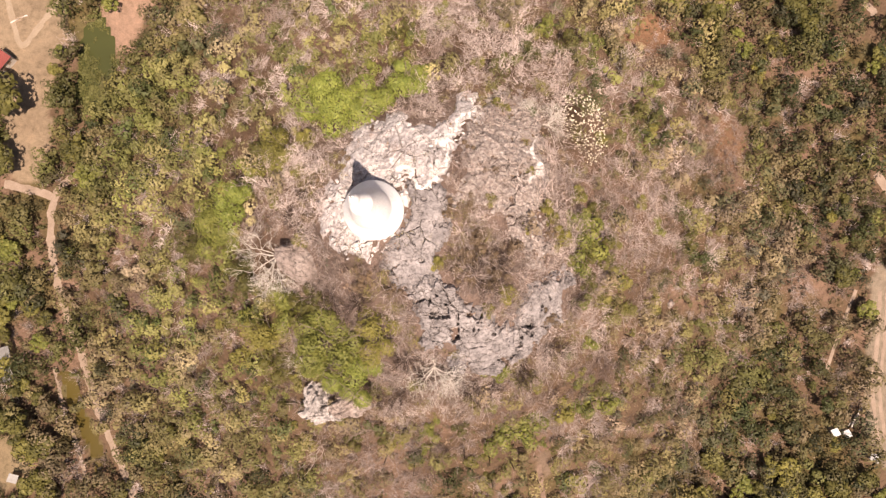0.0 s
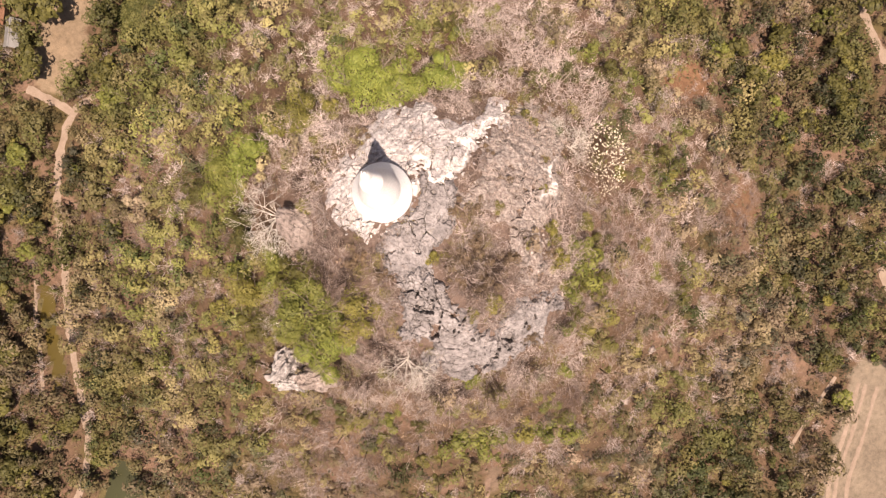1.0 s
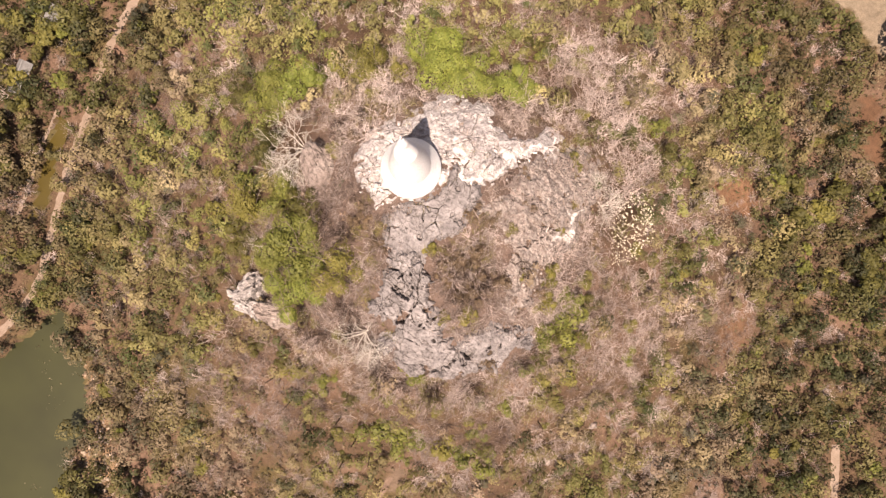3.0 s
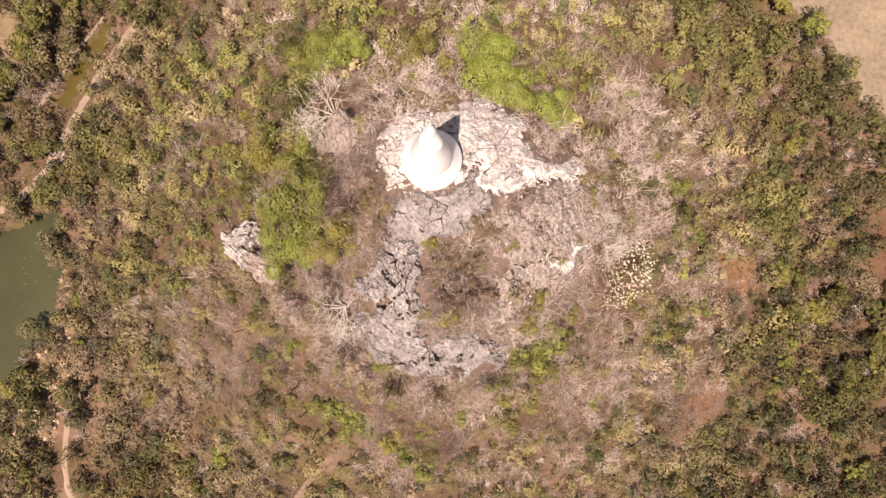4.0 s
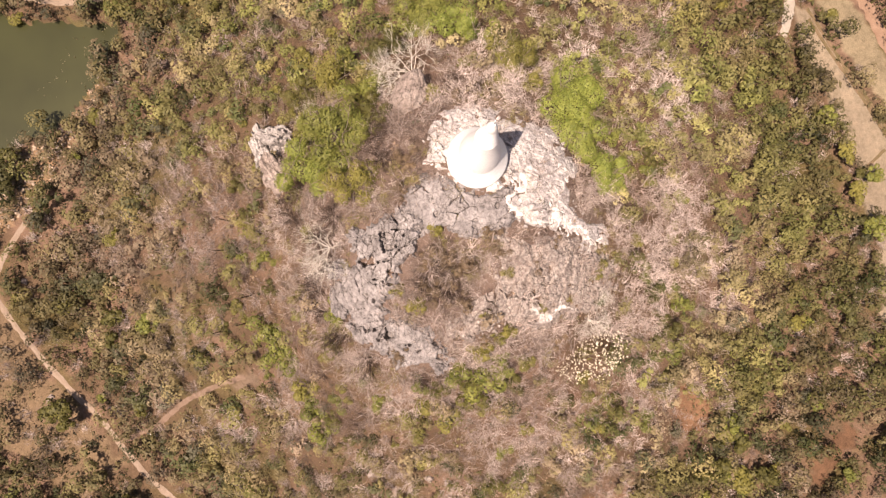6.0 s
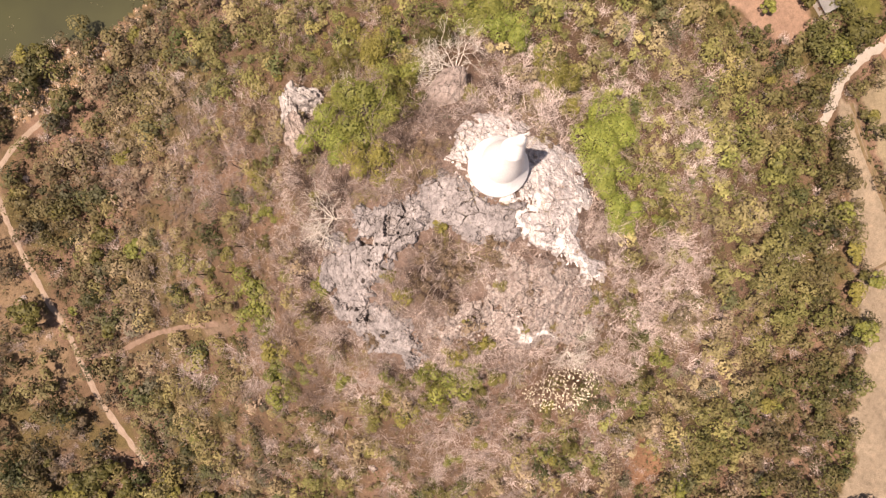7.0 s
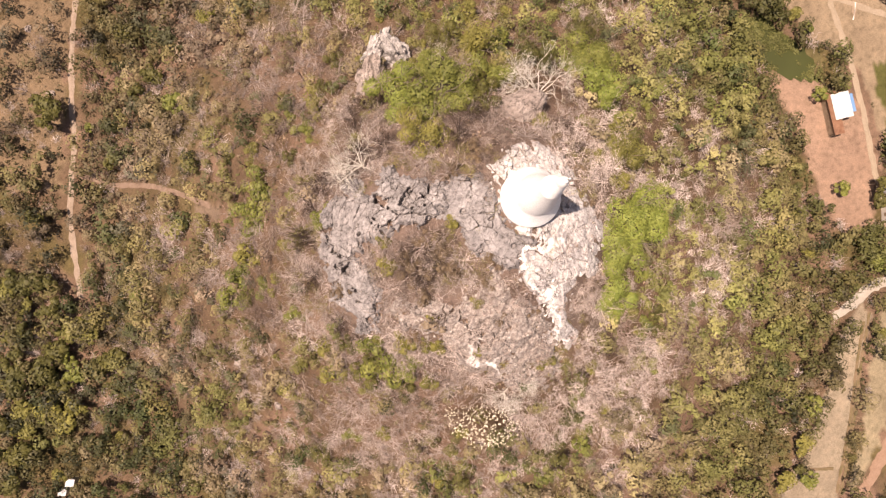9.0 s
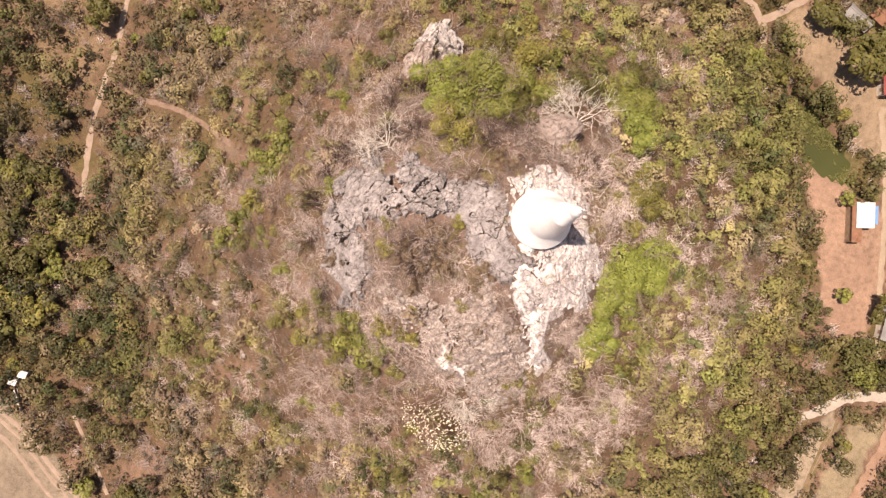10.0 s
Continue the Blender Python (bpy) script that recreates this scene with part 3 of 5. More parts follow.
# the trees round the summit
for label, leaf, radii, height, count, size, lobes, seed, x, y in (
        ("broad bright green leafy tree below the stupa", LEAF_BRIGHT, (5.0, 4.9, 3.6), 3.0, 10500, 0.22, 13, 11, -5.9, 13.2),
        ("bright yellow-green spreading tree beside whitewashed rocks", LEAF_PALE, (3.6, 3.4, 2.6), 2.6, 5200, 0.22, 9, 12, -1.7, 14.6),
        ("small bright green tree on the rocky edge", LEAF_BRIGHT, (3.0, 2.8, 2.0), 2.2, 3200, 0.22, 8, 13, 2.6, 17.2),
        ("low yellow-green sapling above dry twigs", LEAF_PALE, (2.0, 1.8, 1.2), 1.6, 1500, 0.2, 6, 14, 5.0, 18.6),
        ("large green tree growing against the grey cliff", LEAF_GREEN, (4.5, 4.4, 3.6), 3.6, 10000, 0.22, 13, 114, -6.6, -15.6),
        ("olive-green tree leaning over a jagged rock", LEAF_PALE, (4.1, 4.0, 3.0), 3.2, 7000, 0.22, 10, 15, -3.2, -20.2),
        ("half-dry olive tree at the edge of the outcrop", LEAF_OLIVE, (3.4, 3.2, 2.4), 2.8, 3600, 0.18, 12, 21, 0.2, -14.6),
        ("dense green tree on the western slope", LEAF_GREEN, (4.3, 4.4, 3.0), 3.2, 7500, 0.24, 11, 16, -26.2, -1.4),
        ("fresh green tree among olive scrub", LEAF_BRIGHT, (3.2, 3.4, 2.4), 3.0, 4600, 0.22, 12, 19, -21.4, 1.8),
        ("dark green tree among olive scrub", LEAF_DARK, (3.2, 3.0, 2.2), 2.8, 3400, 0.22, 11, 22, -30.6, -3.6),
        ("dark green tree behind the bare white tree", LEAF_DARK, (2.9, 3.0, 2.2), 2.8, 3000, 0.22, 10, 17, -19.6, -8.6),
        ("dark shady tree beside the boulder", LEAF_GREEN, (2.8, 3.0, 2.4), 2.8, 3200, 0.22, 10, 18, -12.4, -11.4),
        ("spreading olive tree on the south-western slope", LEAF_OLIVE, (3.6, 3.4, 2.6), 3.0, 4600, 0.2, 13, 23, -16.6, -15.8),
        ("dark olive tree below the large green tree", LEAF_DARK, (2.7, 2.8, 2.0), 2.6, 2600, 0.22, 9, 24, -15.6, -20.6),
        ("dark olive tree on the slope below the stupa", LEAF_OLIVE, (3.0, 3.2, 2.2), 2.6, 3400, 0.2, 11, 25, -14.4, 8.4)):
    set_down(make_tree("leafy_tree", label, leaf, radii, height, count, size, lobes, seed, forks=2 if count > 6000 else 1), x, y)

BUSHES = (("bush", "rounded green bush in dry scrub", LEAF_GREEN, (2.0, 1.8, 1.3), 1.2, 900, 0.21, 7),
          ("bush", "olive-yellow bush in dry scrub", LEAF_OLIVE, (1.9, 1.7, 1.2), 1.1, 700, 0.2, 7),
          ("bush", "dark green bush casting a hard shadow", LEAF_DARK, (2.0, 1.9, 1.5), 1.4, 900, 0.22, 7),
          ("bush", "brown half-dry bush on stony ground", LEAF_DRY, (1.8, 1.7, 1.0), 0.9, 600, 0.19, 6))
KINDS = []
for k, (n, lab, leaf, rad, h, c, s, lob) in enumerate(BUSHES):
    KINDS.append(make_tree(n, lab, leaf, rad, h, c, s, lob, 40 + k, "bush", lab.split()[0] + " bushes of the hill", 0))
_first = set()


def bush(kind, x, y, scale=1.0):
    turn = random.uniform(0, 360)
    if kind not in _first:
        _first.add(kind)
        return set_down(KINDS[kind], x, y, turn, scale)
    return another(KINDS[kind], x, y, turn, scale)


# dark bushes at (-7.4, -9.9) and (-9.6, -11.6) are added for deep shade there
for kind, x, y, s in ((0, 27.2, -2.6, 1.6), (1, 32.5, -7.5, 1.6), (1, 30, -11.8, 1.5), (2, 28, 0.2, 0.9), (2, 40, 17.5, 1.35), (1, 42.5, 14.5, 1.2), (0, 24.3, 32, 1.4), (2, 29, 29, 1.35),
                      (0, 34, 30, 1.3), (2, 38.7, 30.6, 1.0), (0, 32.6, -29.2, 1.5), (0, 34.6, -28, 1.2), (0, 22.0, -31.6, 1.6), (0, 16.4, -32.6, 1.5), (1, 25.4, -29.4, 1.5), (0, 19.2, -32.4, 1.5), (0, 29.4, -29.6, 1.2),
                      (2, -20.5, -6.6, 1.0), (2, -16.8, 10.6, 1.5), (1, -18.5, 7.2, 1.3), (0, -20, 6.5, 1.3), (1, -9.5, 10.5, 1.1), (3, 11.8, -4.2, 1.3), (3, 13.6, -7, 1.2), (3, 15.2, -4.6, 1.0), (3, 9.8, -5.6, 1.0), (0, 25, -5.2, 1.3), (2, 28.6, -4.6, 1.2), (0, 24.4, -0.4, 1.0), (1, 22.6, -3.2, 1.2),
                      (3, 10.2, -7.6, 0.7), (1, 17.2, -1.6, 0.6), (3, 8.4, 0.2, 0.8), (3, 12.6, 4.6, 0.9), (1, 13.3, 1.4, 0.6), (1, 15.5, -9.2, 0.9), (1, 13.2, -11.2, 0.7),
                      (3, 20.5, -13.2, 1.1), (1, -6.5, -28.8, 0.9), (3, -7.2, 3.4, 0.9), (1, -9.4, -2.8, 0.8), (3, -3.6, 6.4, 0.8), (0, -18.5, -14.5, 1.4), (2, -16, -18.2, 1.2),
                      (1, -22.4, -20.5, 1.3), (3, 2.2, -8.4, 0.8), (3, -1.6, -7.6, 0.9), (2, 21, 25, 0.9), (1, 1.6, -33.5, 1.1), (0, 46, 26, 1.2), (2, 50, -3, 1.2), (2, -7.4, -9.9, 1.0), (2, -9.6, -11.6, 1.1), (0, -8.4, -18.6, 1.3), (1, 24.8, 2.4, 0.9), (1, 3.4, 23.5, 1.1)):
    bush(kind, x, y, s)

# the leafless pale tree on the boulder
rng = np.random.default_rng(5)
bare = tagged(empty("bare_tree", -12.7, -5.1, land_at(-12.7, -5.1)), "leafless pale grey tree leaning out beside a boulder", "tree")
v, f = [], []
prong(v, f, (0, 0, -0.6), (-0.5, -0.1, 1.1), 0.2, 0.14, 7)
woody("trunk", v, f, PALE_BARK, bare)
for k in range(10):
    v, f = [], []
    a = radians(150 + k * 17 + rng.uniform(-8, 8))
    limbs(rng, (-0.5, -0.1, 1.0), (math.cos(a), math.sin(a), 0.5), rng.uniform(2.6, 3.6), 0.085, 3, v, f, 0.55, 0.12, 4, (2, 4), 0.26)
    woody("limb", v, f, PALE_BARK, bare)
for k in range(3):
    v, f = [], []
    a = radians(20 + k * 40)
    limbs(rng, (-0.3, 0, 0.8), (math.cos(a), math.sin(a), 0.5), 1.5, 0.09, 2, v, f, 0.75, 0.1, 4, (2, 3), 0.34)
    woody("limb", v, f, PALE_BARK, bare)

for k, (x, y, turn, sc) in enumerate(((6.8, -18.0, 60, 0.75), (38.6, 28.4, 120, 0.5), (-11.5, -19.5, 30, 0.45), (21.6, 12.4, 150, 0.55), (19.5, 13.6, 210, 0.4))):
    another(bare, x, y, turn, sc)

# bare grey-brown bushes with long arching twigs
def twig_bush(name, label, seed, count, reach, rise, thick, material=TWIG, group="bare bushes"):
    rng = np.random.default_rng(seed)
    ob = tagged(empty(name, 0, 0, 0), label, "bush", group)
    for k in range(count):
        v, f = [], []
        a = rng.uniform(0, 6.283)
        limbs(rng, (rng.normal() * 0.15, rng.normal() * 0.15, -0.1), (math.cos(a) * 0.9, math.sin(a) * 0.9, rise * rng.uniform(0.5, 1.3)), reach * rng.uniform(0.55, 1.0),
              thick, 2, v, f, 0.5, 0.1, 3, (2, 3))
        woody("branch", v, f, material, ob)
    return ob


BARE = [twig_bush("bare_bush", "leafless grey-brown bush of arching twigs", 60 + k, 7, (1.8, 2.4, 2.1)[k], 0.85, 0.036) for k in range(3)]
_bare = set()


def bare_bush(k, x, y, s):
    turn = random.uniform(0, 360)
    if k in _bare:
        return another(BARE[k], x, y, turn, s)
    _bare.add(k)
    return set_down(BARE[k], x, y, turn, s)


for k, (x, y, s) in enumerate(((11.8, -4.2, 1.5), (13.8, -6.6, 1.4), (10.4, -7.2, 1.2), (15.6, -4.4, 1.3), (9.2, -4.8, 1.0), (16.8, -7.4, 1.1), (13, -9.6, 1.2), (12.2, -1.2, 1.1), (-6.4, -9.4, 1.2),
                               (-3.8, -8.2, 1.1), (8.6, -21.6, 1.5), (13, -23.2, 1.7), (17.6, -22, 1.6), (21.8, -18.6, 1.6), (4.2, -20.4, 1.5), (24.6, -14.2, 1.5), (2.2, -26, 1.3), (27.6, -8.6, 1.3),
                               (34, 0.5, 1.8), (37.5, -3.5, 1.8), (36, 5, 1.8), (40.5, 1.5, 1.9), (32.5, -2.5, 1.6), (11, 24, 1.8), (15, 27.5, 1.8), (19, 22, 1.7), (7, 27, 1.7), (22.5, 17, 1.5))):
    bare_bush(k % 3, x, y, s)

# brown thickets against the rocks, the shadow among their twigs put into a darker colour
TWIG_SHADED = twig_material("shaded_twigs", (0.035, 0.024, 0.02), (0.12, 0.085, 0.072))
THICKET = twig_bush("thicket", "dense leafless thicket against the rocks, coloured dark brown for its inner shade", 67, 22, 1.9, 1.15, 0.05, TWIG_SHADED, "dark thickets")
for k, (x, y, s) in enumerate(((16.4, -1.2, 0.8), (14, -22.4, 1.3), (18, -20.4, 1.3), (22, -17.2, 1.2), (11, -22, 1.3), (9, -19.4, 1.1), (25.2, -11, 1.0), (25, -7.4, 0.9), (12.4, -8.2, 1.0), (11.2, -5.8, 1.0), (13.8, -5.4, 1.0),
                               (-2, -10.4, 1.1), (-5.4, -10.2, 1.1), (3, -17.6, 1.2), (5.4, -19.8, 1.2), (-1, -23.6, 1.2), (2.2, -23, 1.1), (-11.4, -0.6, 0.9), (-9.4, 2.4, 0.8), (9.6, 21.4, 1.0))):
    if k == 0:
        set_down(THICKET, x, y, 10, s)
    else:
        another(THICKET, x, y, k * 73, s)

# slender dead trees with dark trunks on the southern slope
DARK_BARK = plain("charred_bark", (0.05, 0.038, 0.03), (0.11, 0.085, 0.068), 2.0, 0.95, 0.1, 0.5, 0.03)


def dead_tree(seed):
    """A thin leaning trunk with a few broken side branches."""
    rng = np.random.default_rng(seed)
    ob = tagged(empty("dead_tree", 0, 0, 0), "slender leafless tree with a dark scorched trunk", "tree", "dead trees of the slope")
    lean = rng.normal(size=2) * 0.5
    v, f = [], []
    prong(v, f, (0, 0, -0.5), (lean[0] * 0.5, lean[1] * 0.5, 2.4), 0.11, 0.085, 6)
    prong(v, f, (lean[0] * 0.5, lean[1] * 0.5, 2.4), (lean[0], lean[1], 4.8), 0.085, 0.04, 6)
    woody("trunk", v, f, DARK_BARK, ob)
    for k in range(4):
        v, f = [], []
        a, h = rng.uniform(0, 6.283), rng.uniform(2.6, 4.6)
        limbs(rng, (lean[0] * h / 4.8, lean[1] * h / 4.8, h), (math.cos(a), math.sin(a), 0.7), 1.2, 0.03, 1, v, f, 0.6, 0.1, 3, (1, 2))
        woody("branch", v, f, DARK_BARK, ob)
    return ob


DEAD = dead_tree(71)
for k, (x, y, s) in enumerate(((11.2, -34.6, 1.1), (15.4, -37.4, 1.0), (16.4, -43.2, 1.1), (9.8, -41.8, 0.9), (19.2, -39.6, 1.0), (25.2, -46.2, 1.0), (36.4, -17.8, 0.9), (-0.6, -36.6, 1.0), (3.6, -38.4, 1.0), (31.0, -47.6, 0.9))):
    if k == 0:
        set_down(DEAD, x, y, 40, s)
    else:
        another(DEAD, x, y, k * 67, s)

# the flowering tree: bare limbs with cream blossom
rng = np.random.default_rng(8)
fx, fy = 27.6, 12.2
flower = tagged(empty("flowering_tree", fx, fy, land_at(fx, fy) - 0.2), "leafless tree covered in cream-yellow blossom clusters", "tree")
v, f = [], []
prong(v, f, (0, 0, -0.6), (0, 0, 1.6), 0.2, 0.15, 7)
woody("trunk", v, f, PALE_BARK, flower)
for k in range(8):
    v, f = [], []
    a = k * 0.785 + rng.uniform(-0.2, 0.2)
    limbs(rng, (0, 0, 1.4), (math.cos(a) * 0.62, math.sin(a) * 1.15, 0.55), 3.6, 0.06, 2, v, f, 0.5, 0.1, 4, (2, 3))
    woody("limb", v, f, BARK, flower)
v, f = [], []
for k in range(480):
    a, d = rng.uniform(0, 6.283), math.sqrt(rng.uniform(0.02, 1))
    p = np.array((math.cos(a) * d * 3.3 + rng.normal() * 0.3, math.sin(a) * d * 6.0, 3.6 - 1.6 * d + rng.normal() * 0.5))
    p[0] -= 0.02 * p[1] * p[1]
    lv, lf = leaf_cloud(rng, 8, 0.115, (0.095, 0.095, 0.07))
    f.append(lf + sum(len(q) for q in v) if v else lf)
    v.append(lv + p)
bl = new("blossom", mesh_of("blossom", np.concatenate(v), np.concatenate(f), BLOSSOM))
bl.parent = flower
tagged(bl, "cream-yellow blossom clusters")
v, f = leaf_cloud(rng, 260, 0.2, (2.6, 4.6, 1.0), 6)
v[:, 2] += 2.2
lv = new("leaves", mesh_of("leaves", v, f, LEAF_OLIVE))
lv.parent = flower


# ---- where plants grow ----
def solid_rock(x, y):
    return inside(SLABS, x, y) | inside(CRAGS, x, y) | inside(WASHED, x, y)


WAYS = ((WEST_TRACK, 1.4), (FORK_TRACK, 2.0), (SOUTH_TRACK, 2.3), (SIDE_PATH, 1.0), (YARD_TRACK, 1.8), (LANE, 2.0), (RED_ROAD, 2.2), (EAST_STRIP, 1.2), (EAST_PATH, 1.6), (NE_ROAD, 1.6))
OPEN = (LAKE_SHORE, CANAL_SHORE, POND_SHORE, YARD, RED_YARD, NORTH_FIELD, FAR_FIELD, EAST_FIELD, LAWN, SW_CLEARING, CLEARED, RED_NE)
TREES = ((-5.9, 13.2, 3.2), (-1.7, 14.6, 2.4), (2.6, 17.2, 2), (-6.6, -15.6, 3), (-3.2, -20.2, 2.6), (0.2, -14.6, 2), (-26.2, -1.4, 3), (-21.4, 1.8, 2.2), (-30.6, -3.6, 2), (-19.6, -8.6, 2), (-12.4, -11.4, 2), (-16.6, -15.8, 2.4), (27.6, 9, 3), (27.6, 14, 3.5), (-9.8, -5.9, 2.8), (-14.6, -5.4, 3.4), (0, 0, 3.7))


def allowed(x, y):
    ok = np.ones(x.shape, bool)
    wx, wy = wobble(x, y, 1.3, 2.5)
    for poly in OPEN:
        ok &= ~inside(poly, wx, wy)
    for line, w in WAYS:
        ok &= near_line(line, x, y) > w
    for tx, ty, tr in TREES:
        ok &= np.hypot(x - tx, y - ty) > tr
    return ok


def scatter(step, reach, seed):
    g = np.random.default_rng(seed)
    axis = np.arange(-reach, reach, step)
    x, y = np.meshgrid(axis + EYE_X, axis + EYE_Y)
    x, y = x.ravel() + g.uniform(-0.5, 0.5, x.size) * step, y.ravel() + g.uniform(-0.5, 0.5, y.size) * step
    keep = np.hypot(x - EYE_X, y - EYE_Y) < reach
    x, y = x[keep], y[keep]
    keep = allowed(x, y)
    return x[keep], y[keep], g


def planted(name, shapes, x, y, scale, tint, material, label, category, g, flat=1.0, sink=0.1):
    """Many plants as one object: each a turned and scaled shape, with its own tint."""
    z = land(x, y) - sink
    which = g.integers(0, len(shapes), len(x))
    turn = g.uniform(0, 6.283, len(x))
    vs, fs, ts, base = [], [], [], 0
    for k, (sv, sf) in enumerate(shapes):
        m = which == k
        n = int(m.sum())
        if not n:
            continue
        c, s, q = np.cos(turn[m])[:, None], np.sin(turn[m])[:, None], scale[m][:, None]
        px = (sv[None, :, 0] * c - sv[None, :, 1] * s) * q + x[m][:, None]
        py = (sv[None, :, 0] * s + sv[None, :, 1] * c) * q + y[m][:, None]
        pz = sv[None, :, 2] * q * flat + z[m][:, None]
        vs.append(np.stack([px, py, pz], -1).reshape(-1, 3))
        fs.append((sf[None] + (np.arange(n) * len(sv))[:, None, None]).reshape(-1, sf.shape[1]) + base)
        ts.append(np.repeat(tint[m], len(sv), axis=0))
        base += n * len(sv)
    me = mesh_of(name, np.concatenate(vs), np.concatenate(fs), material, np.concatenate(ts))
    return tagged(new(name, me), label, category, kind="stuff")


def blend(a, b, k):
    return np.array(a)[None] * (1 - k[:, None]) + np.array(b)[None] * k[:, None]


def spikes(rng, count, reach, thick, rise):
    """A bush of bare forked twigs, thin and tapering."""
    v, f = [], []
    for k in range(count):
        a = rng.uniform(0, 6.283)
        d = np.array((math.cos(a), math.sin(a), rise * rng.uniform(0.2, 1.3)))
        s = np.array((rng.normal(), rng.normal(), 0)) * reach * 0.3 if k % 3 else np.zeros(3)
        s[2] = rise * reach * 0.35 * (k % 3 > 0) * rng.uniform(0.3, 1)
        e = s + d * reach * rng.uniform(0.4, 1.0) * (0.6 if k % 3 else 1)
        u = np.cross(d, (0, 0, 1.0))
        u /= np.linalg.norm(u)
        w = np.cross(u, d)
        w /= np.linalg.norm(w)
        b = len(v)
        v += [s + u * thick, s - u * thick * 0.6 + w * thick, s - u * thick * 0.6 - w * thick, e]
        f += [(b, b + 1, b + 3), (b + 1, b + 2, b + 3)]
    return np.array(v), np.array(f)


# which way the slope faces decides how green it is
def greenness(x, y):
    az = np.arctan2(y - EYE_Y, x - EYE_X)
    r = np.hypot(x - EYE_X, y - EYE_Y)
    lush = 0.5 + 0.5 * np.cos(az - radians(150))
    return np.clip(0.35 + 0.38 * lush + 1.3 * (fnoise(x, y, 14, 101) - 0.5) + 0.25 * smooth(35, 75, r), 0, 1) * smooth(10, 32, r), r


def scrub_tint(x, y, green, r, g):
    n = len(x)
    patch = fnoise(x, y, 9.0, 141)
    south = (0.5 + 0.5 * np.cos(np.arctan2(y - EYE_Y, x - EYE_X) + radians(98))) ** 6 * smooth(44, 60, r)
    hue = np.clip(green * 0.75 + 1.3 * (patch - 0.5) + g.uniform(-0.14, 0.3, n) - 0.3 * south, 0, 1)
    straw, olive, leaf = (0.225, 0.168, 0.122), (0.178, 0.148, 0.066), (0.13, 0.13, 0.042)
    tint = np.where((hue > 0.5)[:, None], blend(olive, leaf, np.clip(hue * 2 - 1, 0, 1)), blend(straw, olive, np.clip(hue * 2, 0, 1)))
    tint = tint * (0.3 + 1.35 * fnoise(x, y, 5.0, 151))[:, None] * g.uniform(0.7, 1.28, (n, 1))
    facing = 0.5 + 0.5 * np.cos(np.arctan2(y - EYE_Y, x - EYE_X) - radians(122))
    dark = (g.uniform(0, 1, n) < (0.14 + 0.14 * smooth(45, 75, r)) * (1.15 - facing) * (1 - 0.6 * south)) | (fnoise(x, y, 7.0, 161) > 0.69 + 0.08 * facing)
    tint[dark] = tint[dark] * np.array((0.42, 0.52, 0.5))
    # brighter to the north-west: slope light the sun doesn't give, put into the tint
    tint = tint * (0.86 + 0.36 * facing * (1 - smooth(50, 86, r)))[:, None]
    yellow = (fnoise(x, y, 4.0, 171) > 0.74) & (green > 0.3)
    tint[yellow] = tint[yellow] * 0.6 + np.array((0.21, 0.17, 0.06)) * 0.4
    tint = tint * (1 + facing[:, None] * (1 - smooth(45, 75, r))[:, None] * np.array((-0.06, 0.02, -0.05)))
    # outward darkening: moister growth at the foot, and lens edge falloff in the tint
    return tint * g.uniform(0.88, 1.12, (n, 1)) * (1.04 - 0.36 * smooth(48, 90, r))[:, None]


def leafy_scrub():
    g0 = np.random.default_rng(21)
    tall, low = [], []
    for k in range(12):
        sv, sf = leaf_cloud(g0, 230, 0.235, (1.4, 1.4, 1.55), 3 + k % 5, 0.7, 3, 0.2)
        sv[:, 2] += 1.5
        tall.append((sv, sf))
        sv, sf = leaf_cloud(g0, 14, 0.3, (0.8, 0.8, 0.5), 3, 0.2, 3)
        sv[:, 2] += 0.35
        low.append((sv, sf))
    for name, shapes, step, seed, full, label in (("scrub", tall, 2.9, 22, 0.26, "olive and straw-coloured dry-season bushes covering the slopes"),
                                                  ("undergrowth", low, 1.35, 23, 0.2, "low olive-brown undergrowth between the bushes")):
        x, y, g = scatter(step, 112, seed)
        green, r = greenness(x, y)
        gaps = fnoise(x, y, 6.5, 131 + seed)
        cover = np.clip(full + 0.7 * green + 1.0 * (gaps - 0.5), 0.06, 1) * (0.08 + 0.92 * smooth(16, 33, r))
        cover = cover * (1 - 0.5 * inside(SE_CLEAR, x, y)) * (1 - 0.75 * (inside(EAST_BARE, x, y) | inside(SLOPE_BARE, x, y))) * (1 - 0.5 * inside(NE_DRY, x, y))
        keep = (g.uniform(0, 1, len(x)) < cover) & ~solid_rock(x, y)
        x, y, green, r = x[keep], y[keep], green[keep], r[keep]
        size = g.uniform(0.5, 1.0, len(x)) ** 1.3 * (1.95 if step > 2 else 1.4) * (0.75 + 0.4 * smooth(30, 75, r))
        # undergrowth tint times 0.7: shade between the bushes put into its colour
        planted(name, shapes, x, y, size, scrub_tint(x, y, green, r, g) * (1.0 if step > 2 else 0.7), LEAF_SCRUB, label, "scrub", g)


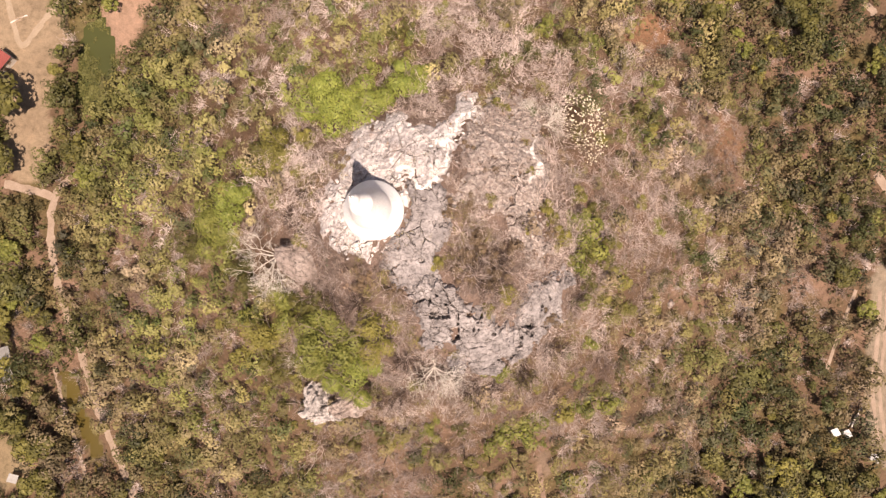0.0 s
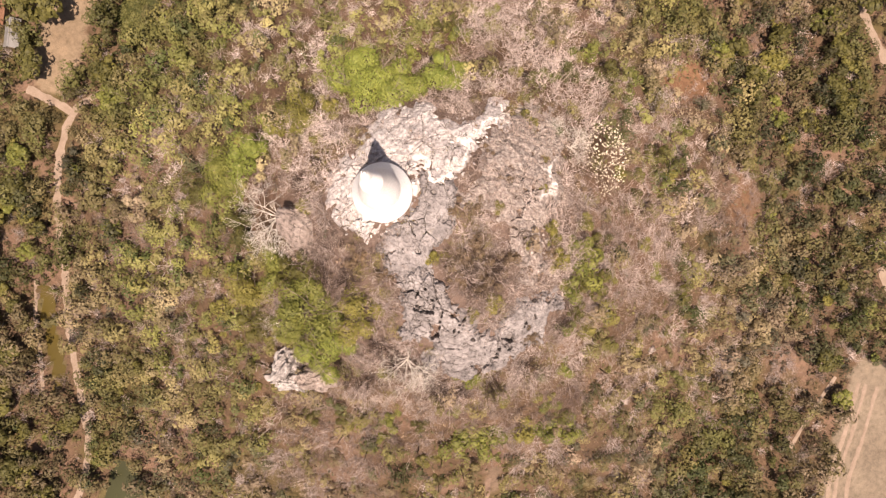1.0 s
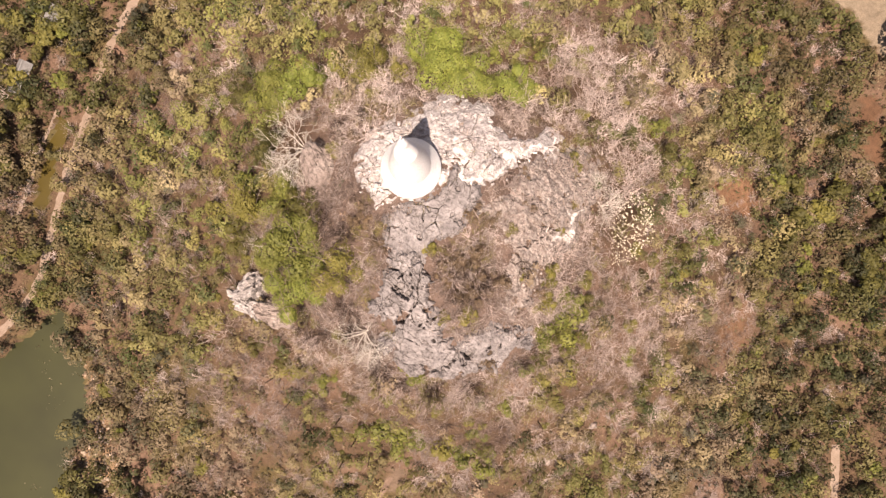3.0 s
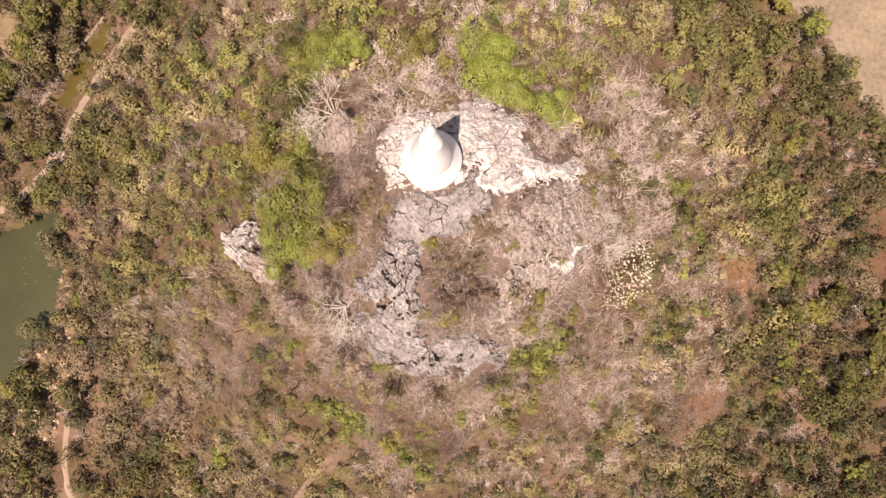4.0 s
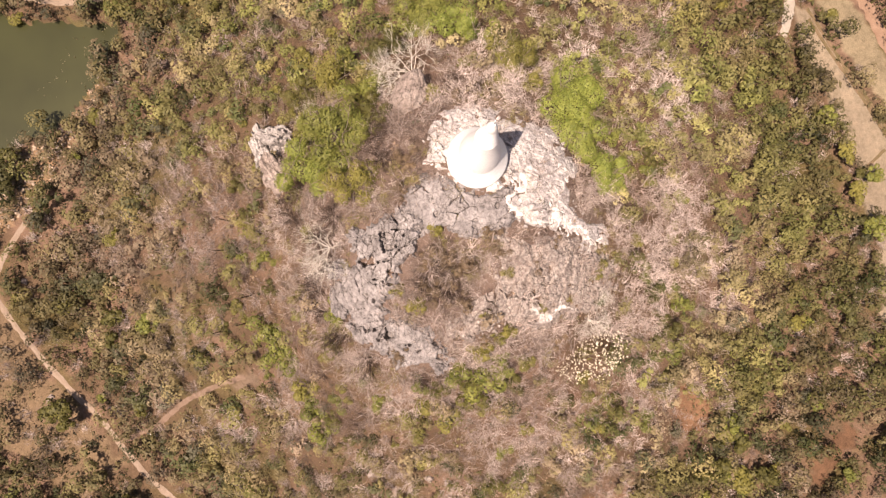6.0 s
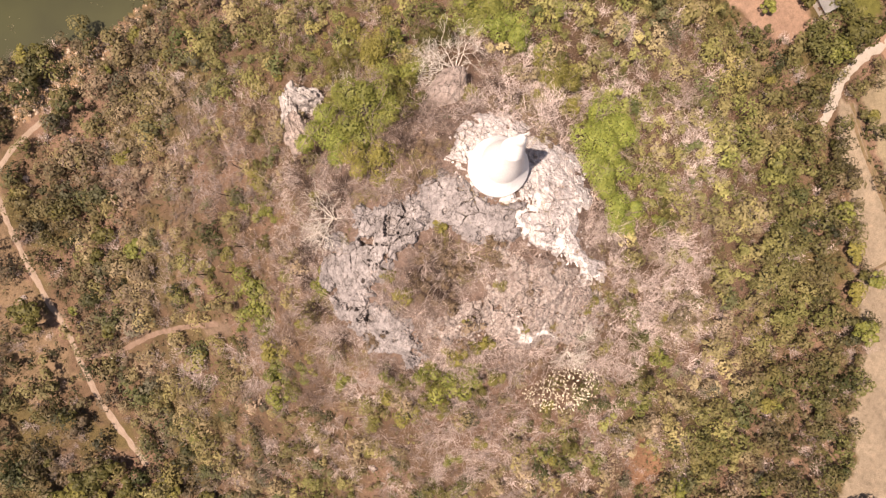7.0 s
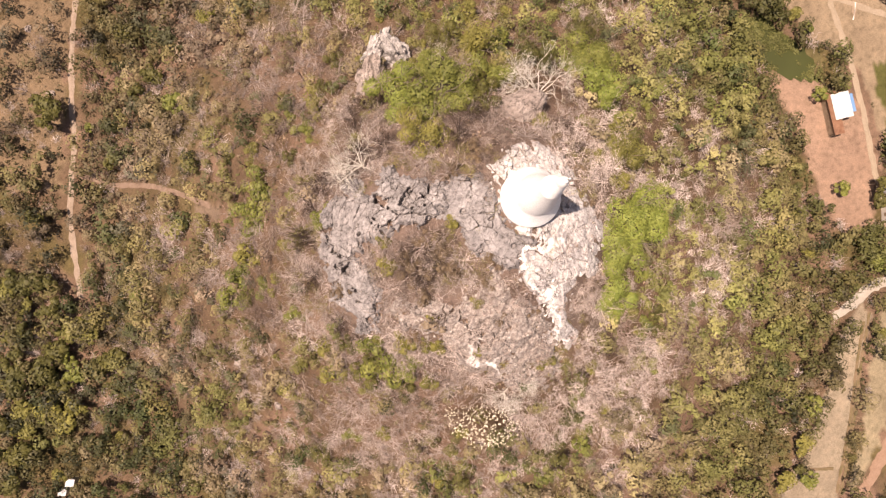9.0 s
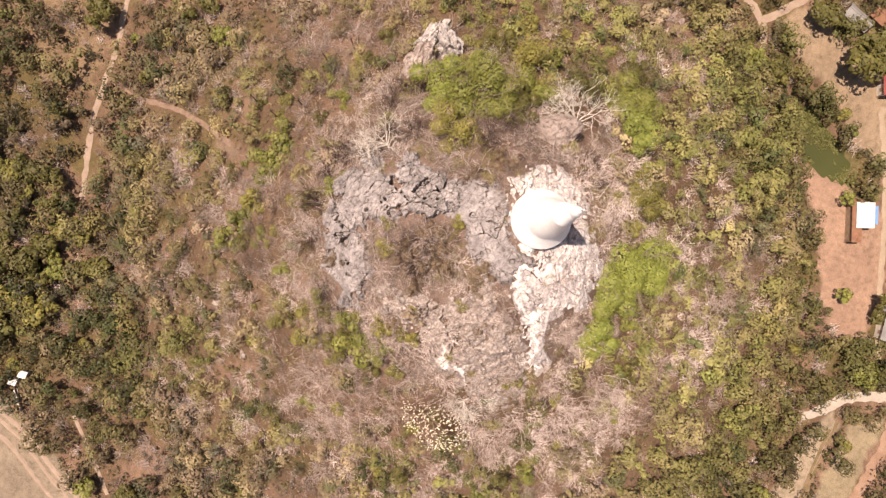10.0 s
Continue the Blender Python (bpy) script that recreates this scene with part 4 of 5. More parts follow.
def bare_scrub():
    g0 = np.random.default_rng(31)
    shapes = [spikes(g0, 66, 2.4, 0.027, 1.15) for _ in range(10)]
    x, y, g = scatter(1.75, 100, 32)
    green, r = greenness(x, y)
    gaps = fnoise(x, y, 6.0, 181)
    band = 0.45 + 0.55 * (1 - smooth(36, 72, r))
    cover = np.clip(0.95 - 0.7 * green + 1.1 * (gaps - 0.5) + 0.3 * inside(NE_DRY, x, y), 0.1, 1) * band
    keep = (g.uniform(0, 1, len(x)) < cover) & (~solid_rock(x, y) | (g.uniform(0, 1, len(x)) < 0.05)) & (~inside(BROKEN, x, y) | (g.uniform(0, 1, len(x)) < 0.4))
    x, y, green, r = x[keep], y[keep], green[keep], r[keep]
    n = len(x)
    tone = np.clip(fnoise(x, y, 8.0, 191) * 1.6 - 0.3 + g.uniform(-0.3, 0.3, n) + 0.2 * inside(NE_DRY, x, y), 0, 1)
    tint = blend((0.175, 0.126, 0.106), (0.53, 0.452, 0.428), tone) * g.uniform(0.75, 1.2, (n, 1))
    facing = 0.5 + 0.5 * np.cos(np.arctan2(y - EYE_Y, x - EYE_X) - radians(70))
    # twigs darker to the south: shade among deep bushes put into the tint
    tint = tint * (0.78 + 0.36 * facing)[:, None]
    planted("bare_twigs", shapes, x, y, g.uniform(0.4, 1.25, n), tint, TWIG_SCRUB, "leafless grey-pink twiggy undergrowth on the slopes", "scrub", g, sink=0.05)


def dry_grass():
    g0 = np.random.default_rng(41)
    shapes = [leaf_cloud(g0, 11, 0.22, (0.6, 0.6, 0.2), 1, 0.0, 3) for _ in range(6)]
    x, y, g = scatter(1.15, 110, 42)
    green, r = greenness(x, y)
    keep = (g.uniform(0, 1, len(x)) < 0.5) & ~(solid_rock(x, y) & (g.uniform(0, 1, len(x)) < 0.85))
    x, y, green = x[keep], y[keep], green[keep]
    n = len(x)
    tint = blend((0.235, 0.165, 0.12), (0.13, 0.1, 0.05), np.clip(green + g.uniform(-0.4, 0.4, n), 0, 1)) * g.uniform(0.7, 1.25, (n, 1))
    planted("dry_grass", shapes, x, y, g.uniform(0.6, 1.6, n), tint, LEAF_SCRUB, "straw-coloured grass tufts and fallen leaves", "grass", g, sink=0.0)


def brushwood():
    """Low tangled brush on and round the summit."""
    g0 = np.random.default_rng(35)
    shapes = [spikes(g0, 30, 1.0, 0.015, 0.9) for _ in range(12)]
    x, y, g = scatter(0.62, 30, 36)
    r = np.hypot(x - EYE_X, y - EYE_Y)
    gaps = fnoise(x, y, 3.0, 185)
    grey = inside(SLABS, x, y) | inside(CRAGS, x, y)
    lime = inside(WASHED, x, y)
    chips = inside(BROKEN, x, y)
    cover = np.where(grey, 0.07, np.where(lime, 0.4 * smooth(0.48, 0.62, gaps), 0.45 + 1.0 * (gaps - 0.4))) * (1 - smooth(22, 30, r)) * (1 - 0.6 * chips)
    for line in (STEPS, SPUR):
        cover = cover * smooth(0.5, 1.1, near_line(line, x, y))
    cover = cover * smooth(3.4, 5.2, np.hypot(x, y))
    keep = g.uniform(0, 1, len(x)) < cover
    x, y = x[keep], y[keep]
    n = len(x)
    tone = np.clip(fnoise(x, y, 3.0, 195) * 2.2 - 0.6 + g.uniform(-0.35, 0.35, n), 0, 1)
    tint = blend((0.075, 0.052, 0.042), (0.48, 0.405, 0.37), tone)
    olive = (fnoise(x, y, 5.0, 197) > 0.6) & (g.uniform(0, 1, n) < 0.7)
    tint[olive] = np.array((0.2, 0.175, 0.07))
    tint = tint * g.uniform(0.7, 1.25, (n, 1))
    planted("brushwood", shapes, x, y, g.uniform(0.5, 1.5, n), tint, TWIG_SCRUB, "low tangled brown brush between the summit rocks", "scrub", g, sink=0.0)


def pond_weed():
    """Rank weed over most of the small pond."""
    g = np.random.default_rng(45)
    shapes = [leaf_cloud(g, 26, 0.3, (0.9, 0.9, 0.3), 3, 0.0, 3) for _ in range(6)]
    x, y = g.uniform(-73, -60, 900), g.uniform(24, 48, 900)
    m = inside(POND_SHORE, x, y) & (fnoise(x, y, 5.0, 301) > 0.4)
    x, y = x[m], y[m]
    tint = blend((0.08, 0.085, 0.026), (0.12, 0.118, 0.042), g.uniform(0, 1, len(x))) * (0.6 + 0.8 * fnoise(x, y, 4.0, 303))[:, None]
    planted("pond_weed", shapes, x, y, g.uniform(0.5, 1.3, len(x)), tint, LEAF_SCRUB, "dull green weed covering most of the pond", "weed", g, sink=-0.6)


def lake_scum():
    """Floating scraps along the lake's inner bank."""
    g = np.random.default_rng(47)
    shapes = [leaf_cloud(g, 5, 0.26, (0.3, 0.3, 0.03), 1, 0.0, 3) for _ in range(5)]
    x, y = g.uniform(-56, -28, 420), g.uniform(-104, -66, 420)
    m = inside(LAKE_SHORE, x, y) & (fnoise(x, y, 6.0, 311) > 0.5) & (near_line(LAKE_SHORE[:7], x, y) < 9)
    x, y = x[m], y[m]
    tint = blend((0.12, 0.11, 0.06), (0.3, 0.27, 0.18), g.uniform(0, 1, len(x)))
    planted("floating_scraps", shapes, x, y, g.uniform(0.4, 1.0, len(x)), tint, LEAF_SCRUB, "pale floating scraps on the green lake", "weed", g, sink=-0.58)


leafy_scrub()
lake_scum()
pond_weed()
bare_scrub()
brushwood()
dry_grass()

# single bushes close round the summit
bx, by, bg = scatter(3.1, 40, 52)
bgreen, br = greenness(bx, by)
pick = (bg.uniform(0, 1, len(bx)) < 0.62 * (0.45 + 0.55 * smooth(12, 22, br))) & ~solid_rock(bx, by)
for x, y, gr in zip(bx[pick], by[pick], bgreen[pick]):
    u = bg.uniform()
    if u < 0.4 * (1 - gr) + 0.12:
        bare_bush(int(bg.integers(0, 3)), x, y, bg.uniform(0.8, 1.6))
    else:
        bush(int(bg.choice((1, 3, 3))) if math.hypot(x - EYE_X, y - EYE_Y) < 18 else int(bg.choice((0, 1, 1, 1, 2, 3))), x, y, bg.uniform(0.45, 0.95))

# dark trees on the plain
FAR_TREES = [make_tree("broadleaf_tree", lab, leaf, rad, h, c, s, 12, 90 + k, "tree", "trees on the plain", 0, 3) for k, (lab, leaf, rad, h, c, s) in enumerate((
    ("dark green broadleaf tree on the plain", LEAF_DARK, (3.0, 2.8, 2.0), 3.6, 760, 0.5), ("rounded green tree at the foot of the hill", LEAF_GREEN, (2.6, 2.5, 1.8), 3.2, 680, 0.5),
    ("olive-green tree at the foot of the hill", LEAF_OLIVE, (2.7, 2.4, 1.7), 3.0, 680, 0.5), ("tall dark tree on the plain", LEAF_DARK, (2.2, 2.4, 2.4), 4.6, 700, 0.5)))]
_far = set()


def far_tree(k, x, y, s):
    turn = random.uniform(0, 360)
    if k in _far:
        return another(FAR_TREES[k], x, y, turn, s)
    _far.add(k)
    return set_down(FAR_TREES[k], x, y, turn, s)


for k, x, y, s in ((0, -82.2, 28, 1.75), (3, -85.5, 25.5, 1.3), (0, -83.8, 14.5, 1.3), (1, -38.6, 78.4, 1.1), (0, -42.2, 82, 1.4), (3, -52.4, 68.2, 0.9), (0, -50, 70.5, 0.7), (1, 9.6, 90.2, 0.8),
                   (1, 21.5, 87.8, 1.1), (1, -4, 81.5, 0.9), (2, 4, 85, 0.9), (2, 13, 85.6, 0.9), (0, 13.5, 101, 1.2), (0, 18, 103, 1.0), (1, 101.2, -18.4, 0.9), (0, 95.5, -10.5, 0.9),
                   (0, 28.5, -90.5, 1.2), (3, 31.5, -88.5, 0.9), (1, -56, -15, 0.8), (2, -74, 33.5, 0.6), (1, -72.8, 37, 0.6), (0, -73, 29, 0.6), (1, -62, 47, 0.7), (0, 66, -50, 1.0),
                   (0, -60, -58, 0.9), (1, -47.5, 62, 0.7), (0, 60.5, 91, 1.3), (3, 68, 82, 1.1), (0, 70, 85, 1.2), (2, 81, 61, 1.1), (0, 86, 67, 1.3), (0, 93, 69, 1.4)):
    far_tree(k, x, y, s)
CANAL_LINE = [(-74, -31.5), (-71.5, -38.5), (-69, -44), (-66, -53)]


def roomy(x, y):
    """Far enough from ways and water for a crown not to hang over them."""
    ok = near_line(CANAL_LINE, x, y) > 4.4
    for line, w in WAYS:
        ok &= near_line(line, x, y) > w + 1.4
    return ok


px, py, pg = scatter(6.0, 116, 190)
pr = np.hypot(px - EYE_X, py - EYE_Y)
m = (pr > 58) & roomy(px, py) & ~inside(SE_CLEAR, px, py) & (pg.uniform(0, 1, len(px)) < 0.07 + 0.14 * smooth(64, 90, pr))
for x, y in zip(px[m], py[m]):
    far_tree(int(pg.choice((0, 1, 1, 2, 2, 3))), x, y, pg.uniform(0.4, 0.85))
WOODS = ([(56, -66), (64, -57), (76, -46), (95, -60), (92, -80), (66, -84)], [(-78, 0), (-77.5, -14), (-73.5, -28), (-76, -33), (-74, -42), (-70, -55), (-79, -60), (-92, -44), (-94, -8)],
         [(-66, -57), (-61, -57), (-59.5, -66), (-62, -84), (-74, -80), (-75, -62)], [(56, 50), (66, 62), (80, 64), (92, 50), (84, 34), (66, 38)], [(-68, 5), (-60, 18), (-64, 24), (-72, 22), (-72.5, 14)],
         [(94, -52), (104, -54), (112, -62), (100, -76), (88, -66)], [(-58, 66), (-66, 62), (-80, 70), (-72, 84), (-58, 78)])
for wk, poly in enumerate(WOODS):
    px, py, pg = scatter(4.3, 120, 200 + wk)
    m = inside(poly, px, py) & (pg.uniform(0, 1, len(px)) < 0.72) & roomy(px, py)
    for x, y in zip(px[m], py[m]):
        far_tree(int(pg.choice((0, 0, 1, 2, 2, 3))), x, y, pg.uniform(0.6, 1.15))

# ---- limestone of the summit ----
outcrop = tagged(empty("limestone_outcrop", 0, 0, 0), "cracked grey limestone outcrop crowning the hill", "rock")
washed = tagged(empty("whitewashed_rocks", 0, 0, 0), "pinkish rocks splashed white with limewash round the stupa", "rock")
broken = tagged(empty("broken_rock", 0, 0, 0), "pinkish broken limestone half buried in dry soil", "rock")


def shattered(ux, uy, spacing, seed, squash=0.75, grain=0.0):
    """Broken blocks: for each point its block's own number, the lean of the block there, and the distance to the joint."""
    c, s = math.cos(grain), math.sin(grain)
    px, py = (ux * c + uy * s) / spacing, (uy * c - ux * s) * squash / spacing
    ci, cj = np.floor(px), np.floor(py)
    near = np.full(px.shape, 1e9)
    second, ox, oy, oi, oj = near.copy(), px * 0, px * 0, px * 0, px * 0
    for di in (-1, 0, 1):
        for dj in (-1, 0, 1):
            i, j = ci + di, cj + dj
            sx, sy = i + 0.05 + 0.9 * hashed(i, j, seed), j + 0.05 + 0.9 * hashed(i, j, seed + 1)
            d = np.hypot(px - sx, py - sy)
            first = d < near
            second = np.where(first, near, np.minimum(second, d))
            near = np.where(first, d, near)
            ox, oy, oi, oj = np.where(first, sx, ox), np.where(first, sy, oy), np.where(first, i, oi), np.where(first, j, oj)
    pick = [hashed(oi, oj, seed + 40 + q) for q in range(3)]
    tilt = ((pick[1] - 0.5) * (px - ox) + (pick[2] - 0.5) * (py - oy)) * spacing
    return pick[0], tilt, (second - near) * spacing


def bedrock(name, poly, material, parent, seed, grid, levels, base, ridge, bury=0.0, edge=1.3, squash=0.7, grain=0.0, holes=0.0, ragged_by=1.1):
    """Bare weathered rock: tilted blocks parted by deep joints, themselves split into sharp chips."""
    p = np.array(poly)
    lo, hi = p.min(0) - 1.5, p.max(0) + 1.5
    gx, gy = np.meshgrid(np.arange(lo[0], hi[0], grid), np.arange(lo[1], hi[1], grid), indexing="ij")
    wx, wy = wobble(gx, gy, ragged_by, 2.6)
    wx, wy = wx + (fnoise(gx, gy, 0.8, seed + 71) - 0.5) * 1.6, wy + (fnoise(gx, gy, 0.8, seed + 73) - 0.5) * 1.6
    m = inside(poly, wx, wy) & (np.hypot(gx, gy) > 3.0)
    ux, uy = wobble(gx, gy, 0.45, 2.0)
    ux, uy = ux + (fnoise(gx, gy, 0.5, seed + 3) - 0.5) * 0.2, uy + (fnoise(gx, gy, 0.5, seed + 4) - 0.5) * 0.2
    z = base + 0 * gx
    for s, (spacing, rise, lean, depth, width) in enumerate(levels):
        up, tilt, gap = shattered(ux, uy, spacing, seed + 100 * s, squash, grain + 0.5 * s)
        open_ = 0.04 + 0.96 * smooth(0.46, 0.62, fnoise(gx, gy, 2.4, seed + 7 * s))
        z = z + rise * up + lean * tilt - depth * open_ * (1 - smooth(width * 0.5, width * (0.6 + 1.0 * open_), gap))
    z = z + ridge * (0.5 - np.abs(fnoise(ux, uy, 2.4, seed + 11) - 0.5) * 2) + 0.06 * (fnoise(gx, gy, 0.3, seed + 19) - 0.5)
    z = z - holes * smooth(0.67, 0.71, fnoise(gx, gy, 1.3, seed + 67))
    z = z - bury * smooth(0.48, 0.66, fnoise(gx, gy, 2.6, seed + 17))
    z = land(gx, gy) - 0.12 + (z + 0.12) * (0.15 + 0.85 * smooth(-0.1, edge, near_line(list(poly) + list(poly[:1]), wx, wy)))
    rim = ~(m & np.roll(m, 1, 0) & np.roll(m, -1, 0) & np.roll(m, 1, 1) & np.roll(m, -1, 1))
    z = np.where(rim, land(gx, gy) - 0.4, z)
    ragged = 1.6 * (fnoise(gx, gy, 1.1, 91) - 0.5)
    spilt = 1 - smooth(-0.1, 0.65, ragged + np.minimum(near_line(STEPS, wx, wy), near_line(SPUR, wx, wy)))
    foot = 0.15 * (1 - smooth(3.4, 5.8, np.hypot(wx, wy)))
    wash = np.maximum(spilt, foot).ravel()
    n = gx.shape[1]
    i, j = np.nonzero(m[:-1, :-1] & m[1:, :-1] & m[1:, 1:] & m[:-1, 1:])
    a = i * n + j
    used, inv = np.unique(np.c_[a, a + n, a + n + 1, a + 1], return_inverse=True)
    v = np.c_[gx.ravel(), gy.ravel(), z.ravel()][used]
    ob = new(name, mesh_of(name, v, inv.reshape(-1, 4), material, np.repeat(wash[used][:, None], 3, 1), "wash"))
    ob.parent = parent


bedrock("slab", SLABS, GREY_ROCK, outcrop, 301, 0.065, ((1.9, 0.28, 0.22, 1.2, 0.05), (0.8, 0.12, 0.3, 0.25, 0.03), (0.3, 0.05, 0.25, 0.03, 0.03)), 0.45, 0.15, 0.1, 0.9, 0.65, 0.5, 0.6, 1.2)
bedrock("crag_face", CRAGS, GREY_ROCK, outcrop, 302, 0.065, ((1.9, 0.6, 0.4, 1.1, 0.06), (0.6, 0.24, 0.55, 0.4, 0.035), (0.25, 0.09, 0.45, 0.05, 0.03)), 0.6, 0.5, 0.15, 1.0, 0.4, 0.9, 1.3, 1.2)
bedrock("bedrock", WASHED, LIME_ROCK, washed, 303, 0.065, ((2.3, 0.35, 0.3, 0.9, 0.06), (0.9, 0.14, 0.35, 0.2, 0.03), (0.35, 0.05, 0.25, 0.02, 0.03)), 0.22, 0.3, 0.3, 0.9, 0.7, 2.2, 0.5, 2.4)
bedrock("bedrock", BROKEN, SPLASHED_ROCK, broken, 304, 0.08, ((1.4, 0.35, 0.5, 0.8, 0.07), (0.5, 0.25, 0.6, 0.4, 0.05), (0.26, 0.1, 0.45, 0.05, 0.04)), 0.5, 0.4, 0.35, 1.4, 0.7, 1.2, 0.7, 1.8)

rng = np.random.default_rng(66)


def angular(material):
    """A loose angular stone."""
    bm = bmesh.new()
    for p in rng.normal(size=(15, 3)):
        bm.verts.new(Vector(p / np.linalg.norm(p) * rng.uniform(0.75, 1.1) * np.array((1.15, 0.85, 0.6))))
    hull = bmesh.ops.convex_hull(bm, input=list(bm.verts))
    bmesh.ops.delete(bm, geom=[v for v in bm.verts if not v.link_faces], context="VERTS")
    me = bpy.data.meshes.new("rock")
    bm.to_mesh(me)
    bm.free()
    me.materials.append(material)
    return me


for parent, material, poly, count, sizes in ((outcrop, GREY_ROCK, SLABS, 40, (0.15, 0.5)), (outcrop, GREY_ROCK, CRAGS, 110, (0.2, 0.8)), (washed, LIME_ROCK, WASHED, 90, (0.1, 0.42)),
                                             (broken, SPLASHED_ROCK, BROKEN, 170, (0.15, 0.6))):
    meshes = [angular(material) for _ in range(8)]
    p = np.array(poly)
    made = 0
    while made < count:
        x, y = rng.uniform(p[:, 0].min() - 1, p[:, 0].max() + 1), rng.uniform(p[:, 1].min() - 1, p[:, 1].max() + 1)
        if not inside(poly, np.array([x]), np.array([y]))[0] or math.hypot(x, y) < 3.4:
            continue
        s = sizes[0] + (sizes[1] - sizes[0]) * rng.uniform() ** 2
        ob = new("rock", meshes[rng.integers(0, 8)])
        ob.parent = parent
        ob.matrix_basis = pose(x, y, land_at(x, y) + 0.3, rng.uniform(-25, 25), rng.uniform(-25, 25), rng.uniform(0, 360)) @ Matrix.Diagonal((s, s, s, 1))
        made += 1


def boulder(name, label, x, y, size, turn, seed, material, jag=0.35, fine=5, category="rock"):
    """A free-standing jagged rock: a rounded block torn by noise, with ridges and clefts."""
    bm = bmesh.new()
    bmesh.ops.create_icosphere(bm, subdivisions=fine, radius=1.0)
    off = Vector((seed * 3.1, seed * 1.7, seed * 0.9))
    for v in bm.verts:
        p = v.co.copy()
        d = noise.fractal(p * 1.3 + off, 0.9, 2.1, 5) * jag + abs(noise.noise(p * 2.7 + off)) * -jag * 0.9 + noise.cell(p * 2.2 + off) * jag * 0.3
        q = p * (1 + d)
        v.co = Vector((q.x * size[0], q.y * size[1], max(q.z, -0.6) * size[2]))
    ob = part(name, bm, material)
    ob.matrix_basis = pose(x, y, land_at(x, y) + size[2] * 0.25, 0, 0, turn)
    return tagged(ob, label, category)


boulder("boulder", "smooth tan-grey boulder at the foot of the bare tree", -9.6, -6.3, (3.6, 2.2, 1.9), 150, 2, PINK_ROCK, 0.13)
boulder("rock_pinnacle", "jagged pale grey limestone fin on the slope", -8.7, -27.8, (3.5, 1.8, 3.2), 10, 4, PALE_ROCK, 0.36)
boulder("rock_pinnacle", "pale limestone head leaning over a dark cleft", -9.9, -25.2, (3.3, 1.9, 3.0), 66, 7, PALE_ROCK, 0.34)
boulder("rock_spur", "low brownish rock foot running down from the pinnacle", -4.2, -25.6, (3.3, 2.0, 1.9), 25, 9, PINK_ROCK, 0.3)
for k, (x, y, s) in enumerate(((13.5, -19, 1.3), (17, -17.4, 1.1), (9.4, -17.6, 1.2), (21.4, -12.4, 1.2), (23, -8.2, 1.1), (6.2, -14.6, 1.1), (15.4, -14.6, 1.0), (18.8, -9, 1.0))):
    boulder("crag", "rough grey crag at the edge of the outcrop", x, y, (s * 1.3, s * 0.9, s * 0.9), k * 47, 20 + k, GREY_ROCK, 0.5)
for k, (x, y) in enumerate(((-57, -5.5), (14.4, -100.6), (26.4, -93.2), (17.2, -104.6), (0.7, -94.4), (44.5, -23.6), (49, -11), (47.5, -14), (61, 4), (58, 1), (-30, 21), (-38, -30), (15, -43))):
    boulder("stone", "pale stone showing through the scrub", x, y, (0.9, 0.6, 0.5), k * 61, 40 + k, PINK_ROCK, 0.4, 3)

# white stones along the old steps and round the foot of the stupa
rng = np.random.default_rng(77)
STONES = [angular(LIMED_STONE) for _ in range(6)]
pile = tagged(empty("white_stones", 0, 0, 0), "limewashed rubble steps leading to the stupa", "stones")
for line, n, w in ((STEPS, 30, 0.8), (SPUR, 26, 0.4)):
    pts = spline(line, 0.1)
    for k in range(n):
        p = pts[rng.integers(0, len(pts))] + rng.normal(size=2) * w * 0.6
        ob = new("white_stone", STONES[rng.integers(0, 6)])
        s = rng.uniform(0.07, 0.17) + 0.18 * rng.uniform() ** 3
        ob.parent = pile
        ob.matrix_basis = pose(p[0], p[1], land_at(*p) + 0.2, rng.uniform(-20, 20), rng.uniform(-20, 20), rng.uniform(0, 360)) @ Matrix.Diagonal((s * 1.3, s, s, 1))
for k in range(26):
    a, d = rng.uniform(0, 6.283), rng.uniform(3.5, 5.6)
    x, y = math.cos(a) * d, math.sin(a) * d
    s = rng.uniform(0.06, 0.2)
    ob = new("white_stone", STONES[rng.integers(0, 6)])
    ob.parent = pile
    ob.matrix_basis = pose(x, y, land_at(x, y) + 0.35, 0, 0, rng.uniform(0, 360)) @ Matrix.Diagonal((s * 1.3, s, s, 1))

# loose rubble along the lake shore
def shore_rubble():
    g = np.random.default_rng(88)
    x, y = g.uniform(-45, -8, 2600), g.uniform(-106, -66, 2600)
    wx, wy = wobble(x, y, 1.3, 2.5)
    m = inside(SHORE_RUBBLE, wx, wy) & ~inside(LAKE_SHORE, x, y)
    x, y = x[m], y[m]
    bm = bmesh.new()
    bmesh.ops.create_icosphere(bm, subdivisions=1, radius=0.32)
    sv = np.array([v.co[:] for v in bm.verts])
    sf = np.array([[v.index for v in f.verts] for f in bm.faces])
    bm.free()
    sv = sv * (1 + 0.3 * g.uniform(-1, 1, (len(sv), 1))) * np.array((1.2, 0.9, 0.6))
    tint = blend((0.28, 0.205, 0.15), (0.4, 0.325, 0.265), g.uniform(0, 1, len(x))) * g.uniform(0.6, 1.2, (len(x), 1))
    planted("shore_rubble", [(sv, sf)], x, y, g.uniform(0.5, 1.7, len(x)), tint, TWIG_SCRUB, "broken tan stones along the lake shore", "rubble", g, sink=0.0)


shore_rubble()

